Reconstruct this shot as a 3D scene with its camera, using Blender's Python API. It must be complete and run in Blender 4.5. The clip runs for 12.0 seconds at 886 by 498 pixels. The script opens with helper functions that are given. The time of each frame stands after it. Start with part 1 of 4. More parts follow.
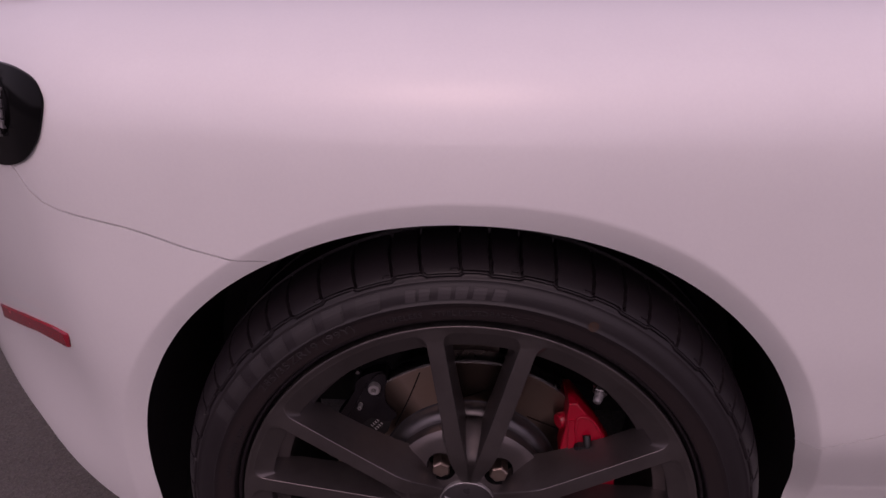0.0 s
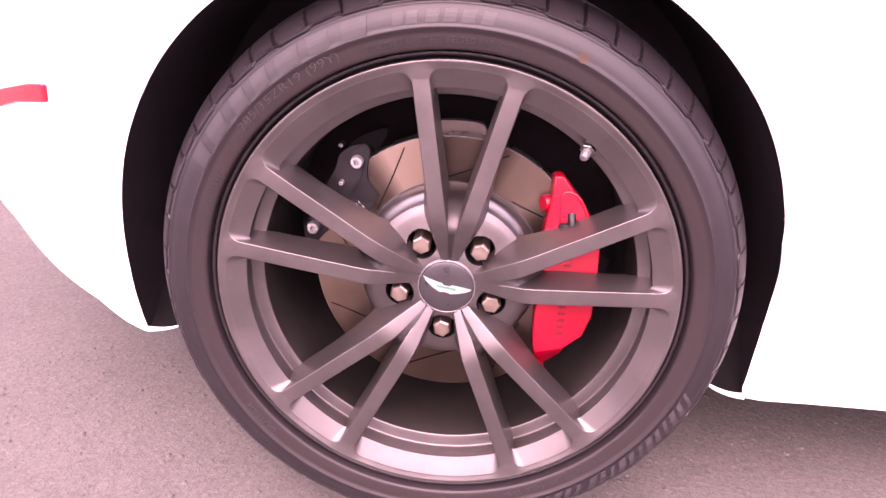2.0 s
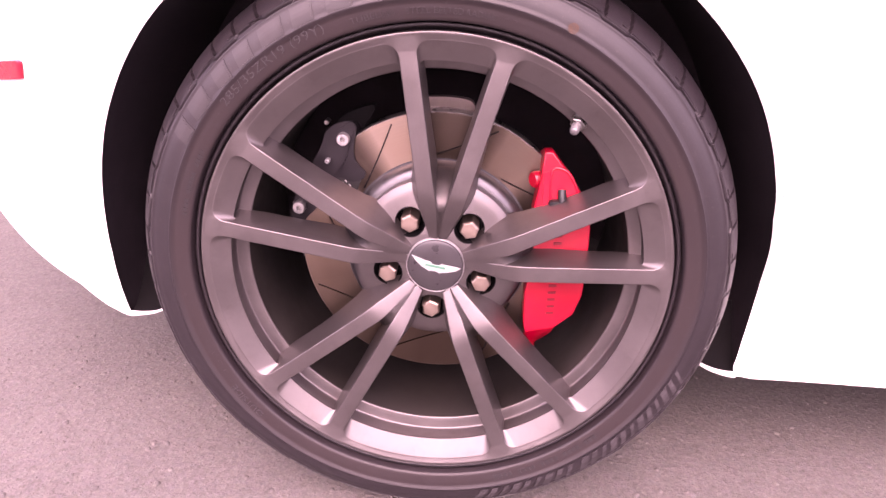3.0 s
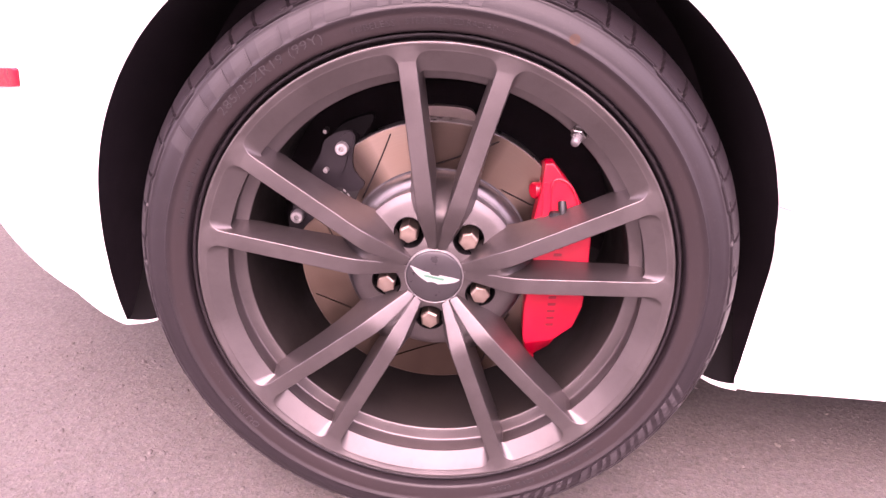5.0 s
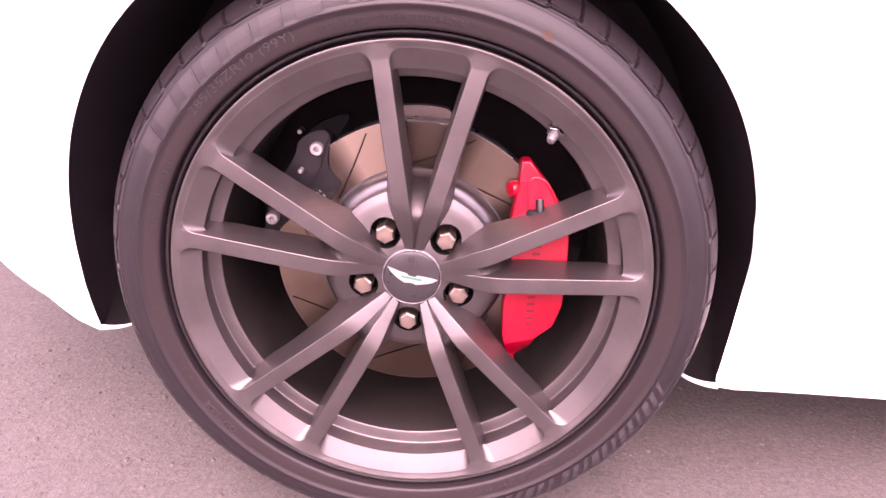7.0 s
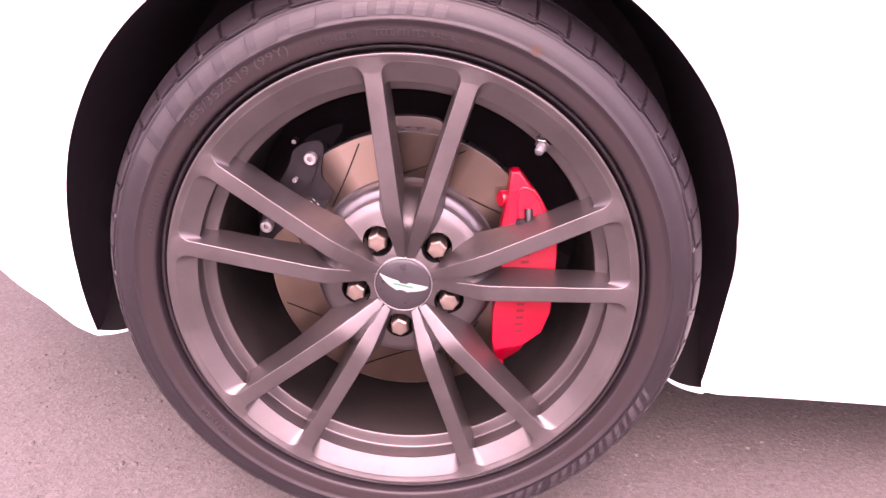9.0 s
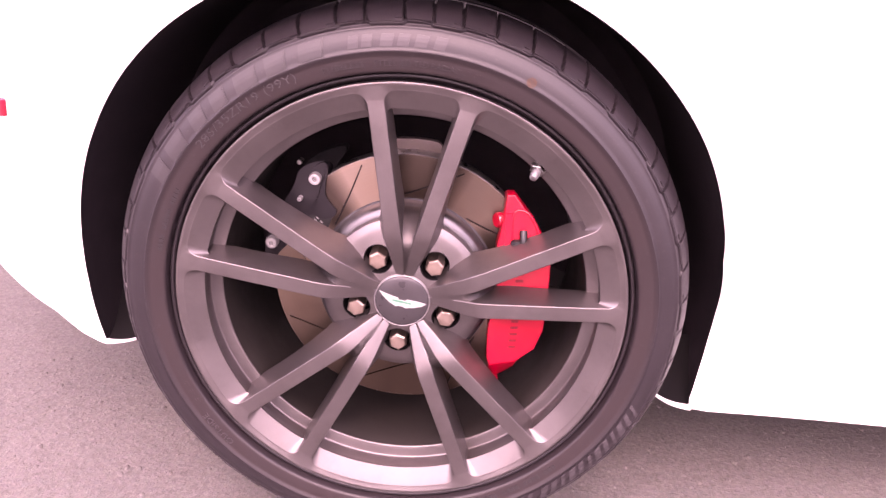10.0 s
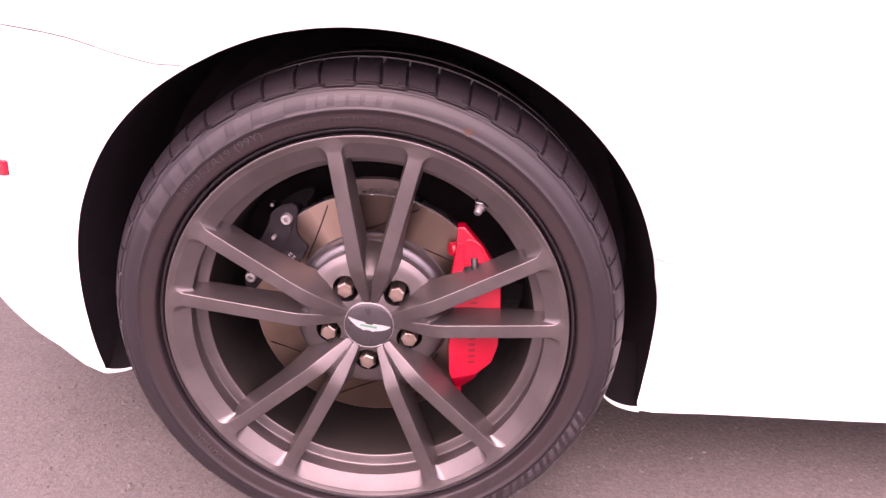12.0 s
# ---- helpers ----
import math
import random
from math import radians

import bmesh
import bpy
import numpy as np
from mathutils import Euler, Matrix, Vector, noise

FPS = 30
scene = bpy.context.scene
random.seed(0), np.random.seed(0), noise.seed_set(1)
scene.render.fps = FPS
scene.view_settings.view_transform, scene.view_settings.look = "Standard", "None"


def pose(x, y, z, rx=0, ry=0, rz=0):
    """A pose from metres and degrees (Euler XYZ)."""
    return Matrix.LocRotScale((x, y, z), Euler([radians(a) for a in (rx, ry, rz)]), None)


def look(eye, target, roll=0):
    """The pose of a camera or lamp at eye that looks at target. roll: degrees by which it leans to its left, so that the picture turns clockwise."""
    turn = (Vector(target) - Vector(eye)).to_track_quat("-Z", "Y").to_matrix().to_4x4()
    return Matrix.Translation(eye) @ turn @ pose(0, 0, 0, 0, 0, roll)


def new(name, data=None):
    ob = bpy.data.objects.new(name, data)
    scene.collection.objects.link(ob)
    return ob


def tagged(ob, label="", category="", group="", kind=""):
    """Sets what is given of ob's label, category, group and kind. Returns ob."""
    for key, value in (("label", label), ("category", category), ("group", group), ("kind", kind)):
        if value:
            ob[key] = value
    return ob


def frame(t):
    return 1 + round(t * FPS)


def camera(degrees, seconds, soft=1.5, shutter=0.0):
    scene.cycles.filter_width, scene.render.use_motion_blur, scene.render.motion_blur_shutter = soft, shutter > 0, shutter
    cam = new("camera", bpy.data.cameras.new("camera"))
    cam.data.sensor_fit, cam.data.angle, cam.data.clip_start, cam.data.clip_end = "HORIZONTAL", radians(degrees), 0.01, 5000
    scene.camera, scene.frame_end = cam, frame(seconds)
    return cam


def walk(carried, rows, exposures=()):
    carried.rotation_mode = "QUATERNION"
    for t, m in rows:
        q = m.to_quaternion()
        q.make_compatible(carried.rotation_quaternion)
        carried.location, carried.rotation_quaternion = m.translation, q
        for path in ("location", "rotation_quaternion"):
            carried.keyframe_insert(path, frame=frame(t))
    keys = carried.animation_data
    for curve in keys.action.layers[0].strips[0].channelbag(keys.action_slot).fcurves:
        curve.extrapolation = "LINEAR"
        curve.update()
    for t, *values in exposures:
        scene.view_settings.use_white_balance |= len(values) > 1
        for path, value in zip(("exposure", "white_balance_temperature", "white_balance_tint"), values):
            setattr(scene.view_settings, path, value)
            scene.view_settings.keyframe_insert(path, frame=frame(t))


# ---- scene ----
cam = camera(64.4, 12.0)
PATH = [
    (0, (0.013, -0.624, 0.97), (-0.106, 1.17, 0.095), -0.1),
    (0.2, (0.029, -0.638, 0.893), (-0.109, 1.169, 0.047), -0.1),
    (0.5, (0.038, -0.646, 0.83), (-0.087, 1.151, -0.038), 1.1),
    (1, (0.048, -0.679, 0.767), (-0.069, 1.126, -0.085), 1.9),
    (1.5, (0.045, -0.71, 0.734), (-0.066, 1.102, -0.106), 2.6),
    (2, (0.037, -0.726, 0.707), (-0.071, 1.091, -0.121), 2.8),
    (2.5, (0.039, -0.725, 0.696), (-0.038, 1.088, -0.146), 2.8),
    (3, (0.036, -0.722, 0.686), (-0.035, 1.09, -0.157), 2.8),
    (5, (0.036, -0.711, 0.692), (-0.035, 1.104, -0.146), 3.1),
    (5.5, (0.039, -0.711, 0.691), (-0.022, 1.11, -0.133), 3.1),
    (6, (0.039, -0.71, 0.69), (-0.02, 1.112, -0.133), 3.0),
    (6.5, (0.046, -0.706, 0.688), (-0.004, 1.116, -0.135), 2.7),
    (7, (0.05, -0.705, 0.684), (0.007, 1.117, -0.139), 2.9),
    (9, (0.054, -0.718, 0.697), (0.026, 1.108, -0.119), 3.2),
    (9.5, (0.058, -0.724, 0.704), (0.021, 1.104, -0.106), 3.5),
    (10, (0.058, -0.742, 0.724), (0.024, 1.09, -0.076), 4.1),
    (10.5, (0.063, -0.755, 0.737), (0.019, 1.078, -0.062), 3.0),
    (11, (0.075, -0.773, 0.76), (0.035, 1.062, -0.034), 3.5),
    (11.5, (0.094, -0.796, 0.781), (0.047, 1.031, -0.03), 2.3),
    (12, (0.112, -0.816, 0.793), (0.074, 1.021, 0.004), 1.7),
]
EXPOSURES = [(0.0, -0.50, 6800, 54), (0.3, 0.18, 7100, 40), (0.5, 0.88, 6950, 31), (0.8, 1.75, 7250, 52), (1.0, 2.2, 7250, 62), (1.5, 2.85, 7250, 66), (9.5, 2.9, 7250, 66), (11.0, 3.0, 7250, 66), (11.5, 2.85, 7250, 64), (12.0, 2.5, 7250, 60)]
walk(cam, [(t, look(eye, target, roll)) for t, eye, target, roll in PATH], EXPOSURES)

# ---- world and light: an overcast sky with a broad, weak sun ----
world = bpy.data.worlds.new("overcast_sky")
scene.world = world
world.use_nodes = True
wt = world.node_tree
sky = wt.nodes.new("ShaderNodeTexSky")
sky.sky_type, sky.sun_disc = "NISHITA", False
sky.sun_elevation, sky.sun_rotation = radians(50), radians(185)
sky.dust_density, sky.air_density = 6.0, 1.0
cloud = wt.nodes.new("ShaderNodeMix")
cloud.data_type = "RGBA"
cloud.inputs[0].default_value = 0.6
cloud.inputs[7].default_value = (6.2, 6.3, 6.6, 1)
wt.links.new(sky.outputs[0], cloud.inputs[6])
wt.links.new(cloud.outputs[2], wt.nodes["Background"].inputs[0])
wt.nodes["Background"].inputs[1].default_value = 0.118
sun_data = bpy.data.lights.new("sun", "SUN")
sun_data.energy, sun_data.angle, sun_data.color = 0.75, radians(90), (1.0, 0.97, 0.93)
sun = new("sun", sun_data)
sun.matrix_world = look((-0.4, -5.0, 6.0), (0, 0, 0))


# ---- materials ----
def nodes_of(name):
    m = bpy.data.materials.new(name)
    m.use_nodes = True
    return m, m.node_tree, m.node_tree.nodes["Principled BSDF"]


def noise_node(nt, scale, detail=4.0, rough=0.55, vec=None):
    n = nt.nodes.new("ShaderNodeTexNoise")
    n.inputs["Scale"].default_value, n.inputs["Detail"].default_value, n.inputs["Roughness"].default_value = scale, detail, rough
    nt.links.new(vec or nt.nodes.new("ShaderNodeTexCoord").outputs["Object"], n.inputs["Vector"])
    return n.outputs["Fac"]


def ramp(nt, fac, stops):
    r = nt.nodes.new("ShaderNodeValToRGB")
    e = r.color_ramp.elements
    while len(e) < len(stops):
        e.new(0.5)
    for el, (p, c) in zip(e, stops):
        el.position, el.color = p, (*c, 1) if len(c) == 3 else c
    nt.links.new(fac, r.inputs[0])
    return r.outputs[0]


def mix(nt, fac, a, b, mode="MIX"):
    m = nt.nodes.new("ShaderNodeMix")
    m.data_type, m.blend_type = "RGBA", mode
    for sock, v in ((m.inputs[0], fac), (m.inputs[6], a), (m.inputs[7], b)):
        if isinstance(v, (int, float)):
            sock.default_value = v
        elif isinstance(v, tuple):
            sock.default_value = (*v, 1)
        else:
            nt.links.new(v, sock)
    return m.outputs[2]


def bump(nt, b, height, strength, dist):
    n = nt.nodes.new("ShaderNodeBump")
    n.inputs["Strength"].default_value, n.inputs["Distance"].default_value = strength, dist
    nt.links.new(height, n.inputs["Height"])
    nt.links.new(n.outputs[0], b.inputs["Normal"])
    return n


def surface(name, ca, cb, rough, metal=0.0, coat=0.0, scale=40.0, fine=900.0, relief=0.0, rough_var=0.1, coat_rough=0.05, spec=0.5, dirt=None):
    """A material that varies between two colours at two scales, with fine relief and uneven gloss."""
    m, nt, b = nodes_of(name)
    big, small = noise_node(nt, scale), noise_node(nt, fine, 2.0)
    both = mix(nt, 0.35, ramp(nt, big, [(0.35, ca), (0.65, cb)]), ramp(nt, small, [(0.3, ca), (0.7, cb)]))
    if dirt:
        smudge = noise_node(nt, 38.0, 6.0, 0.65)
        both = mix(nt, ramp(nt, smudge, [(0.50, (0,) * 3), (0.75, (0.24,) * 3)]), both, dirt)
    nt.links.new(both, b.inputs["Base Color"])
    b.inputs["Metallic"].default_value, b.inputs["Specular IOR Level"].default_value = metal, spec
    lo, hi = max(rough - rough_var, 0.02), min(rough + rough_var, 1.0)
    nt.links.new(ramp(nt, big, [(0.3, (lo, lo, lo)), (0.7, (hi, hi, hi))]), b.inputs["Roughness"])
    b.inputs["Coat Weight"].default_value, b.inputs["Coat Roughness"].default_value = coat, coat_rough
    if relief:
        bump(nt, b, small, 0.5, relief)
    return m


PAINT = surface("white_car_paint", (0.78, 0.78, 0.78), (0.82, 0.82, 0.815), 0.32, 0.0, 0.9, 6.0, 300.0, 0.0, 0.03)
ALLOY = surface("grey_wheel_paint", (0.122, 0.108, 0.108), (0.150, 0.133, 0.133), 0.41, 0.86, 0.10, 25.0, 1500.0, 0.00004, 0.05, 0.12, dirt=(0.068, 0.055, 0.051))
BARREL = surface("dark_rim_barrel", (0.0144, 0.0121, 0.0107), (0.0252, 0.0208, 0.0189), 0.6, 0.3, 0.0, 18.0, 500.0, 0.0001)
STEEL = surface("bare_steel", (0.216, 0.2088, 0.2016), (0.2736, 0.2664, 0.2592), 0.3, 1.0, 0.0, 60.0, 1200.0, 0.00004)
BELL = surface("silver_disc_bell", (0.088, 0.084, 0.090), (0.138, 0.133, 0.140), 0.38, 0.85, 0.0, 40.0, 1200.0, 0.00006)
NUT = surface("bright_nut_steel", (0.36, 0.2808, 0.2376), (0.4176, 0.3312, 0.2808), 0.42, 1.0, 0.0, 120.0, 2000.0)
BLACK = surface("black_plastic", (0.0065, 0.0065, 0.0071), (0.0119, 0.0114, 0.0119), 0.5, 0.0, 0.0, 30.0, 900.0, 0.0001)
GLOSS = surface("glossy_black", (0.0029, 0.0029, 0.0032), (0.005, 0.005, 0.0054), 0.1, 0.0, 0.0, 30.0, 900.0, 0.0, 0.03, spec=0.06)
# two lighter rubbers for lettering: relief shading and gloss put into the colour
LIT_RUBBER = surface("lit_raised_rubber", (0.0290, 0.0250, 0.0272), (0.0370, 0.0320, 0.0350), 0.58, 0.0, 0.0, 60.0, 900.0, 0.0001)
RAISED = surface("half_lit_raised_rubber", (0.0185, 0.0154, 0.0172), (0.0230, 0.0193, 0.0214), 0.55, 0.0, 0.0, 60.0, 900.0, 0.0001)
MATT = surface("matt_raised_rubber", (0.0112, 0.0091, 0.0106), (0.0140, 0.0114, 0.0130), 0.50, 0.0, 0.0, 60.0, 900.0, 0.0001)
LINER = surface("black_felt_liner", (0.0240, 0.0195, 0.0225), (0.0340, 0.0280, 0.0320), 0.95, 0.0, 0.0, 25.0, 1500.0, 0.0004, spec=0.05)
CAST = surface("dark_cast_iron", (0.0095, 0.0078, 0.0098), (0.0150, 0.0126, 0.0155), 0.45, 0.3, 0.0, 45.0, 900.0, 0.0002, spec=0.35)
RED = surface("red_caliper_paint", (0.31, 0.0018, 0.013), (0.37, 0.0025, 0.017), 0.35, 0.0, 0.15, 30.0, 700.0, 0.00005, 0.06)
DARK_RED = surface("dark_caliper_print", (0.120, 0.0012, 0.006), (0.150, 0.0017, 0.008), 0.5)
LENS_RED = surface("red_marker_lens", (0.27, 0.004, 0.016), (0.33, 0.006, 0.022), 0.18, 0.0, 0.35, 60.0, 700.0)
CAP = surface("grey_cap_enamel", (0.034, 0.031, 0.034), (0.040, 0.037, 0.040), 0.34, 0.3, 0.3, 60.0, 900.0)
WHITE = surface("white_enamel", (0.2592, 0.2664, 0.2628), (0.288, 0.288, 0.288), 0.3)
GREEN = surface("green_enamel", (0.036, 0.1584, 0.1008), (0.0504, 0.1872, 0.1224), 0.3)
RUST = surface("orange_paint_spot", (0.0252, 0.0137, 0.0094), (0.054, 0.0259, 0.0144), 0.8, 0.0, 0.0, 300.0, 900.0)
TAN = surface("tan_plated_steel", (0.17, 0.135, 0.122), (0.215, 0.172, 0.155), 0.45, 0.5, 0.0, 40.0, 1200.0)
BOLT = surface("bright_bolt_steel", (0.34, 0.33, 0.335), (0.46, 0.45, 0.455), 0.42, 0.7, 0.0, 300.0, 2000.0)
# near-black for arch filler, nut pockets and caliper bridge: shade put into the colour
SHADE_BLACK = surface("shade_black", (0.0040, 0.0036, 0.0040), (0.0062, 0.0056, 0.0062), 0.9, 0.0, 0.0, 40.0, 900.0, 0.0002, spec=0.1)
VALVE_CAP = surface("worn_valve_metal", (0.13, 0.125, 0.13), (0.20, 0.195, 0.20), 0.4, 0.5, 0.0, 300.0, 2000.0)
LABEL = surface("grey_print", (0.36, 0.36, 0.36), (0.432, 0.432, 0.432), 0.6)


def disc_material():
    """Brake disc: bare steel with a brown film, fine turned rings and painted dark sectors."""
    m, nt, b = nodes_of("brake_disc_steel")
    co = nt.nodes.new("ShaderNodeTexCoord").outputs["Object"]
    sep = nt.nodes.new("ShaderNodeSeparateXYZ")
    nt.links.new(co, sep.inputs[0])
    ln = nt.nodes.new("ShaderNodeVectorMath")
    ln.operation = "LENGTH"
    flat = nt.nodes.new("ShaderNodeCombineXYZ")
    nt.links.new(sep.outputs[0], flat.inputs[0]), nt.links.new(sep.outputs[2], flat.inputs[2])
    nt.links.new(flat.outputs[0], ln.inputs[0])
    ring = nt.nodes.new("ShaderNodeTexNoise")
    ring.noise_dimensions = "1D"
    ring.inputs["Scale"].default_value, ring.inputs["Detail"].default_value = 900.0, 3.0
    nt.links.new(ln.outputs["Value"], ring.inputs["W"])
    film = noise_node(nt, 9.0, 5.0, 0.6)
    mottle = noise_node(nt, 11.0, 3.0, 0.5)
    base = mix(nt, ramp(nt, film, [(0.35, (0.1,) * 3), (0.65, (0.95,) * 3)]), (0.500, 0.392, 0.325), (0.530, 0.380, 0.285))
    base = mix(nt, 0.18, base, ramp(nt, ring.outputs["Fac"], [(0.3, (0.1152, 0.0864, 0.0684)), (0.7, (0.3024, 0.2376, 0.1872))]))
    unit = nt.nodes.new("ShaderNodeVectorMath")
    unit.operation = "NORMALIZE"
    nt.links.new(flat.outputs[0], unit.inputs[0])
    # dark sectors: the spokes' shade and uneven reflection, put into the disc's colour
    for at, lo, hi, depth in ((84, 0.93, 0.975, 0.88), (136, 0.965, 0.995, 0.95), (-58, 0.55, 0.95, 0.75), (50, 0.84, 0.93, 0.64), (20, 0.90, 0.975, 0.85), (-128, 0.25, 0.85, 0.75)):
        dot = nt.nodes.new("ShaderNodeVectorMath")
        dot.operation = "DOT_PRODUCT"
        dot.inputs[1].default_value = (math.cos(radians(at)), 0, math.sin(radians(at)))
        nt.links.new(unit.outputs[0], dot.inputs[0])
        patch = mix(nt, 1.0, ramp(nt, dot.outputs["Value"], [(lo, (0,) * 3), (hi, (depth,) * 3)]), ramp(nt, mottle, [(0.35, (0.88,) * 3), (0.6, (1.0,) * 3)]), "MULTIPLY")
        base = mix(nt, patch, base, (0.022, 0.015, 0.013))
    nt.links.new(base, b.inputs["Base Color"])
    b.inputs["Metallic"].default_value, b.inputs["Roughness"].default_value = 1.0, 0.36
    b.inputs["Anisotropic"].default_value = 0.35
    tan = nt.nodes.new("ShaderNodeTangent")
    tan.direction_type, tan.axis = "RADIAL", "Y"
    nt.links.new(tan.outputs[0], b.inputs["Tangent"])
    bump(nt, b, ring.outputs["Fac"], 0.3, 0.00008)
    return m


DISC = disc_material()


def tyre_material():
    """Rubber: dull grey-black, with a brown film in a band low on the side wall, scuffs and dust."""
    m, nt, b = nodes_of("tyre_rubber")
    co = nt.nodes.new("ShaderNodeTexCoord").outputs["Object"]
    sep = nt.nodes.new("ShaderNodeSeparateXYZ")
    nt.links.new(co, sep.inputs[0])
    flat = nt.nodes.new("ShaderNodeCombineXYZ")
    nt.links.new(sep.outputs[0], flat.inputs[0]), nt.links.new(sep.outputs[2], flat.inputs[2])
    ln = nt.nodes.new("ShaderNodeVectorMath")
    ln.operation = "LENGTH"
    nt.links.new(flat.outputs[0], ln.inputs[0])
    big, small = noise_node(nt, 14.0), noise_node(nt, 700.0, 3.0)
    plain = mix(nt, 0.4, ramp(nt, big, [(0.3, (0.0112, 0.0086, 0.0106)), (0.7, (0.0166, 0.0130, 0.0158))]), ramp(nt, small, [(0.3, (0.0081, 0.0063, 0.0074)), (0.7, (0.0167, 0.0132, 0.0153))]))
    scl = nt.nodes.new("ShaderNodeMapRange")
    scl.inputs[1].default_value, scl.inputs[2].default_value = 0.262, 0.312
    nt.links.new(ln.outputs["Value"], scl.inputs[0])
    band = ramp(nt, scl.outputs[0], [(0.10, (0, 0, 0)), (0.2, (1, 1, 1)), (0.48, (1, 1, 1)), (0.6, (0, 0, 0))])
    patch = ramp(nt, big, [(0.2, (0.6,) * 3), (0.55, (1, 1, 1))])
    base = mix(nt, mix(nt, 1.0, band, patch, "MULTIPLY"), plain, (0.0178, 0.0118, 0.0124))
    # pale specks of dust and long scuffs round the wall
    specks = ramp(nt, noise_node(nt, 240.0, 2.0), [(0.66, (0, 0, 0)), (0.72, (0.6,) * 3)])
    base = mix(nt, specks, base, (0.0269, 0.0215, 0.0228))
    scuff = ramp(nt, noise_node(nt, 55.0, 6.0, 0.7), [(0.52, (0, 0, 0)), (0.72, (0.5,) * 3)])
    base = mix(nt, scuff, base, (0.0202, 0.0159, 0.0177))
    nt.links.new(base, b.inputs["Base Color"])
    ring = nt.nodes.new("ShaderNodeTexNoise")
    ring.noise_dimensions = "1D"
    ring.inputs["Scale"].default_value, ring.inputs["Detail"].default_value = 650.0, 3.0
    nt.links.new(ln.outputs["Value"], ring.inputs["W"])
    b.inputs["Roughness"].default_value = 0.45
    b.inputs["Specular IOR Level"].default_value = 0.42
    bump(nt, b, mix(nt, 0.45, small, ring.outputs["Fac"]), 0.45, 0.0004)
    return m


TYRE = tyre_material()


def asphalt_material():
    m, nt, b = nodes_of("worn_asphalt")
    co = nt.nodes.new("ShaderNodeTexCoord").outputs["Object"]
    vor = nt.nodes.new("ShaderNodeTexVoronoi")
    vor.inputs["Scale"].default_value = 165.0
    nt.links.new(co, vor.inputs["Vector"])
    vor2 = nt.nodes.new("ShaderNodeTexVoronoi")
    vor2.inputs["Scale"].default_value = 520.0
    nt.links.new(co, vor2.inputs["Vector"])
    big, mid, fine = noise_node(nt, 2.2, 5.0), noise_node(nt, 26.0, 5.0), noise_node(nt, 330.0, 4.0)
    stones = mix(nt, 0.6, (0.0889, 0.0760, 0.0686), vor.outputs["Color"], "SOFT_LIGHT")
    hsv = nt.nodes.new("ShaderNodeHueSaturation")
    hsv.inputs["Saturation"].default_value = 0.18
    nt.links.new(stones, hsv.inputs["Color"])
    base = mix(nt, 0.45, hsv.outputs[0], ramp(nt, mid, [(0.3, (0.0635, 0.0549, 0.0490)), (0.7, (0.1058, 0.0917, 0.0818))]))
    base = mix(nt, 0.4, base, ramp(nt, fine, [(0.35, (0.0424, 0.0369, 0.0329)), (0.65, (0.1312, 0.1137, 0.1009))]))
    base = mix(nt, 0.6, base, ramp(nt, big, [(0.3, (0.9,) * 3), (0.7, (1.2,) * 3)]), "MULTIPLY")
    grain = ramp(nt, noise_node(nt, 140.0, 3.0, 0.6), [(0.36, (0.80,) * 3), (0.66, (1.15,) * 3)])
    base = mix(nt, 0.75, base, grain, "MULTIPLY")
    pits = ramp(nt, noise_node(nt, 75.0, 3.0), [(0.235, (0.22,) * 3), (0.28, (1.0,) * 3)])
    nt.links.new(mix(nt, 0.8, base, pits, "MULTIPLY"), b.inputs["Base Color"])
    b.inputs["Roughness"].default_value = 0.85
    lumps = noise_node(nt, 130.0, 3.0, 0.6)
    clods = ramp(nt, noise_node(nt, 120.0, 3.0, 0.6), [(0.50, (0, 0, 0)), (0.74, (1, 1, 1))])
    h = mix(nt, 0.42, mix(nt, 0.88, vor.outputs["Distance"], mix(nt, 0.6, fine, lumps)), clods)
    bump(nt, b, h, 0.58, 0.0038)
    return m


ASPHALT = asphalt_material()


# ---- builders ----
def part(name, bm, material, parent=None, label="", smooth=True, at=None, sharp=38):
    """Links a bmesh, or a mesh, as one mesh object under a thing or a part."""
    if isinstance(bm, bmesh.types.BMesh):
        me = bpy.data.meshes.new(name)
        bmesh.ops.recalc_face_normals(bm, faces=bm.faces)
        bm.to_mesh(me)
        bm.free()
        me.materials.append(material)
        for p in me.polygons:
            p.use_smooth = smooth
        if smooth:
            me.set_sharp_from_angle(angle=radians(sharp))
    else:
        me = bm
    ob = new(name, me)
    if parent:
        ob.parent = parent
    if at is not None:
        ob.matrix_basis = at
    if label:
        tagged(ob, label)
    return ob


def by_area(ob):
    """Flat faces keep their own shading; only the narrow bevels turn."""
    ob.modifiers.new("area_normals", "WEIGHTED_NORMAL").keep_sharp = True
    return ob


def grid_mesh(P, closed_u=False, closed_v=False):
    """A bmesh from an array of points [u][v][3]."""
    P = np.asarray(P, float)
    nu, nv = P.shape[:2]
    bm = bmesh.new()
    vs = [[bm.verts.new(P[i, j]) for j in range(nv)] for i in range(nu)]
    for i in range(nu if closed_u else nu - 1):
        for j in range(nv if closed_v else nv - 1):
            a, b_, c, d = vs[i][j], vs[(i + 1) % nu][j], vs[(i + 1) % nu][(j + 1) % nv], vs[i][(j + 1) % nv]
            if len({a, b_, c, d}) == 4:
                bm.faces.new((a, b_, c, d))
    return bm


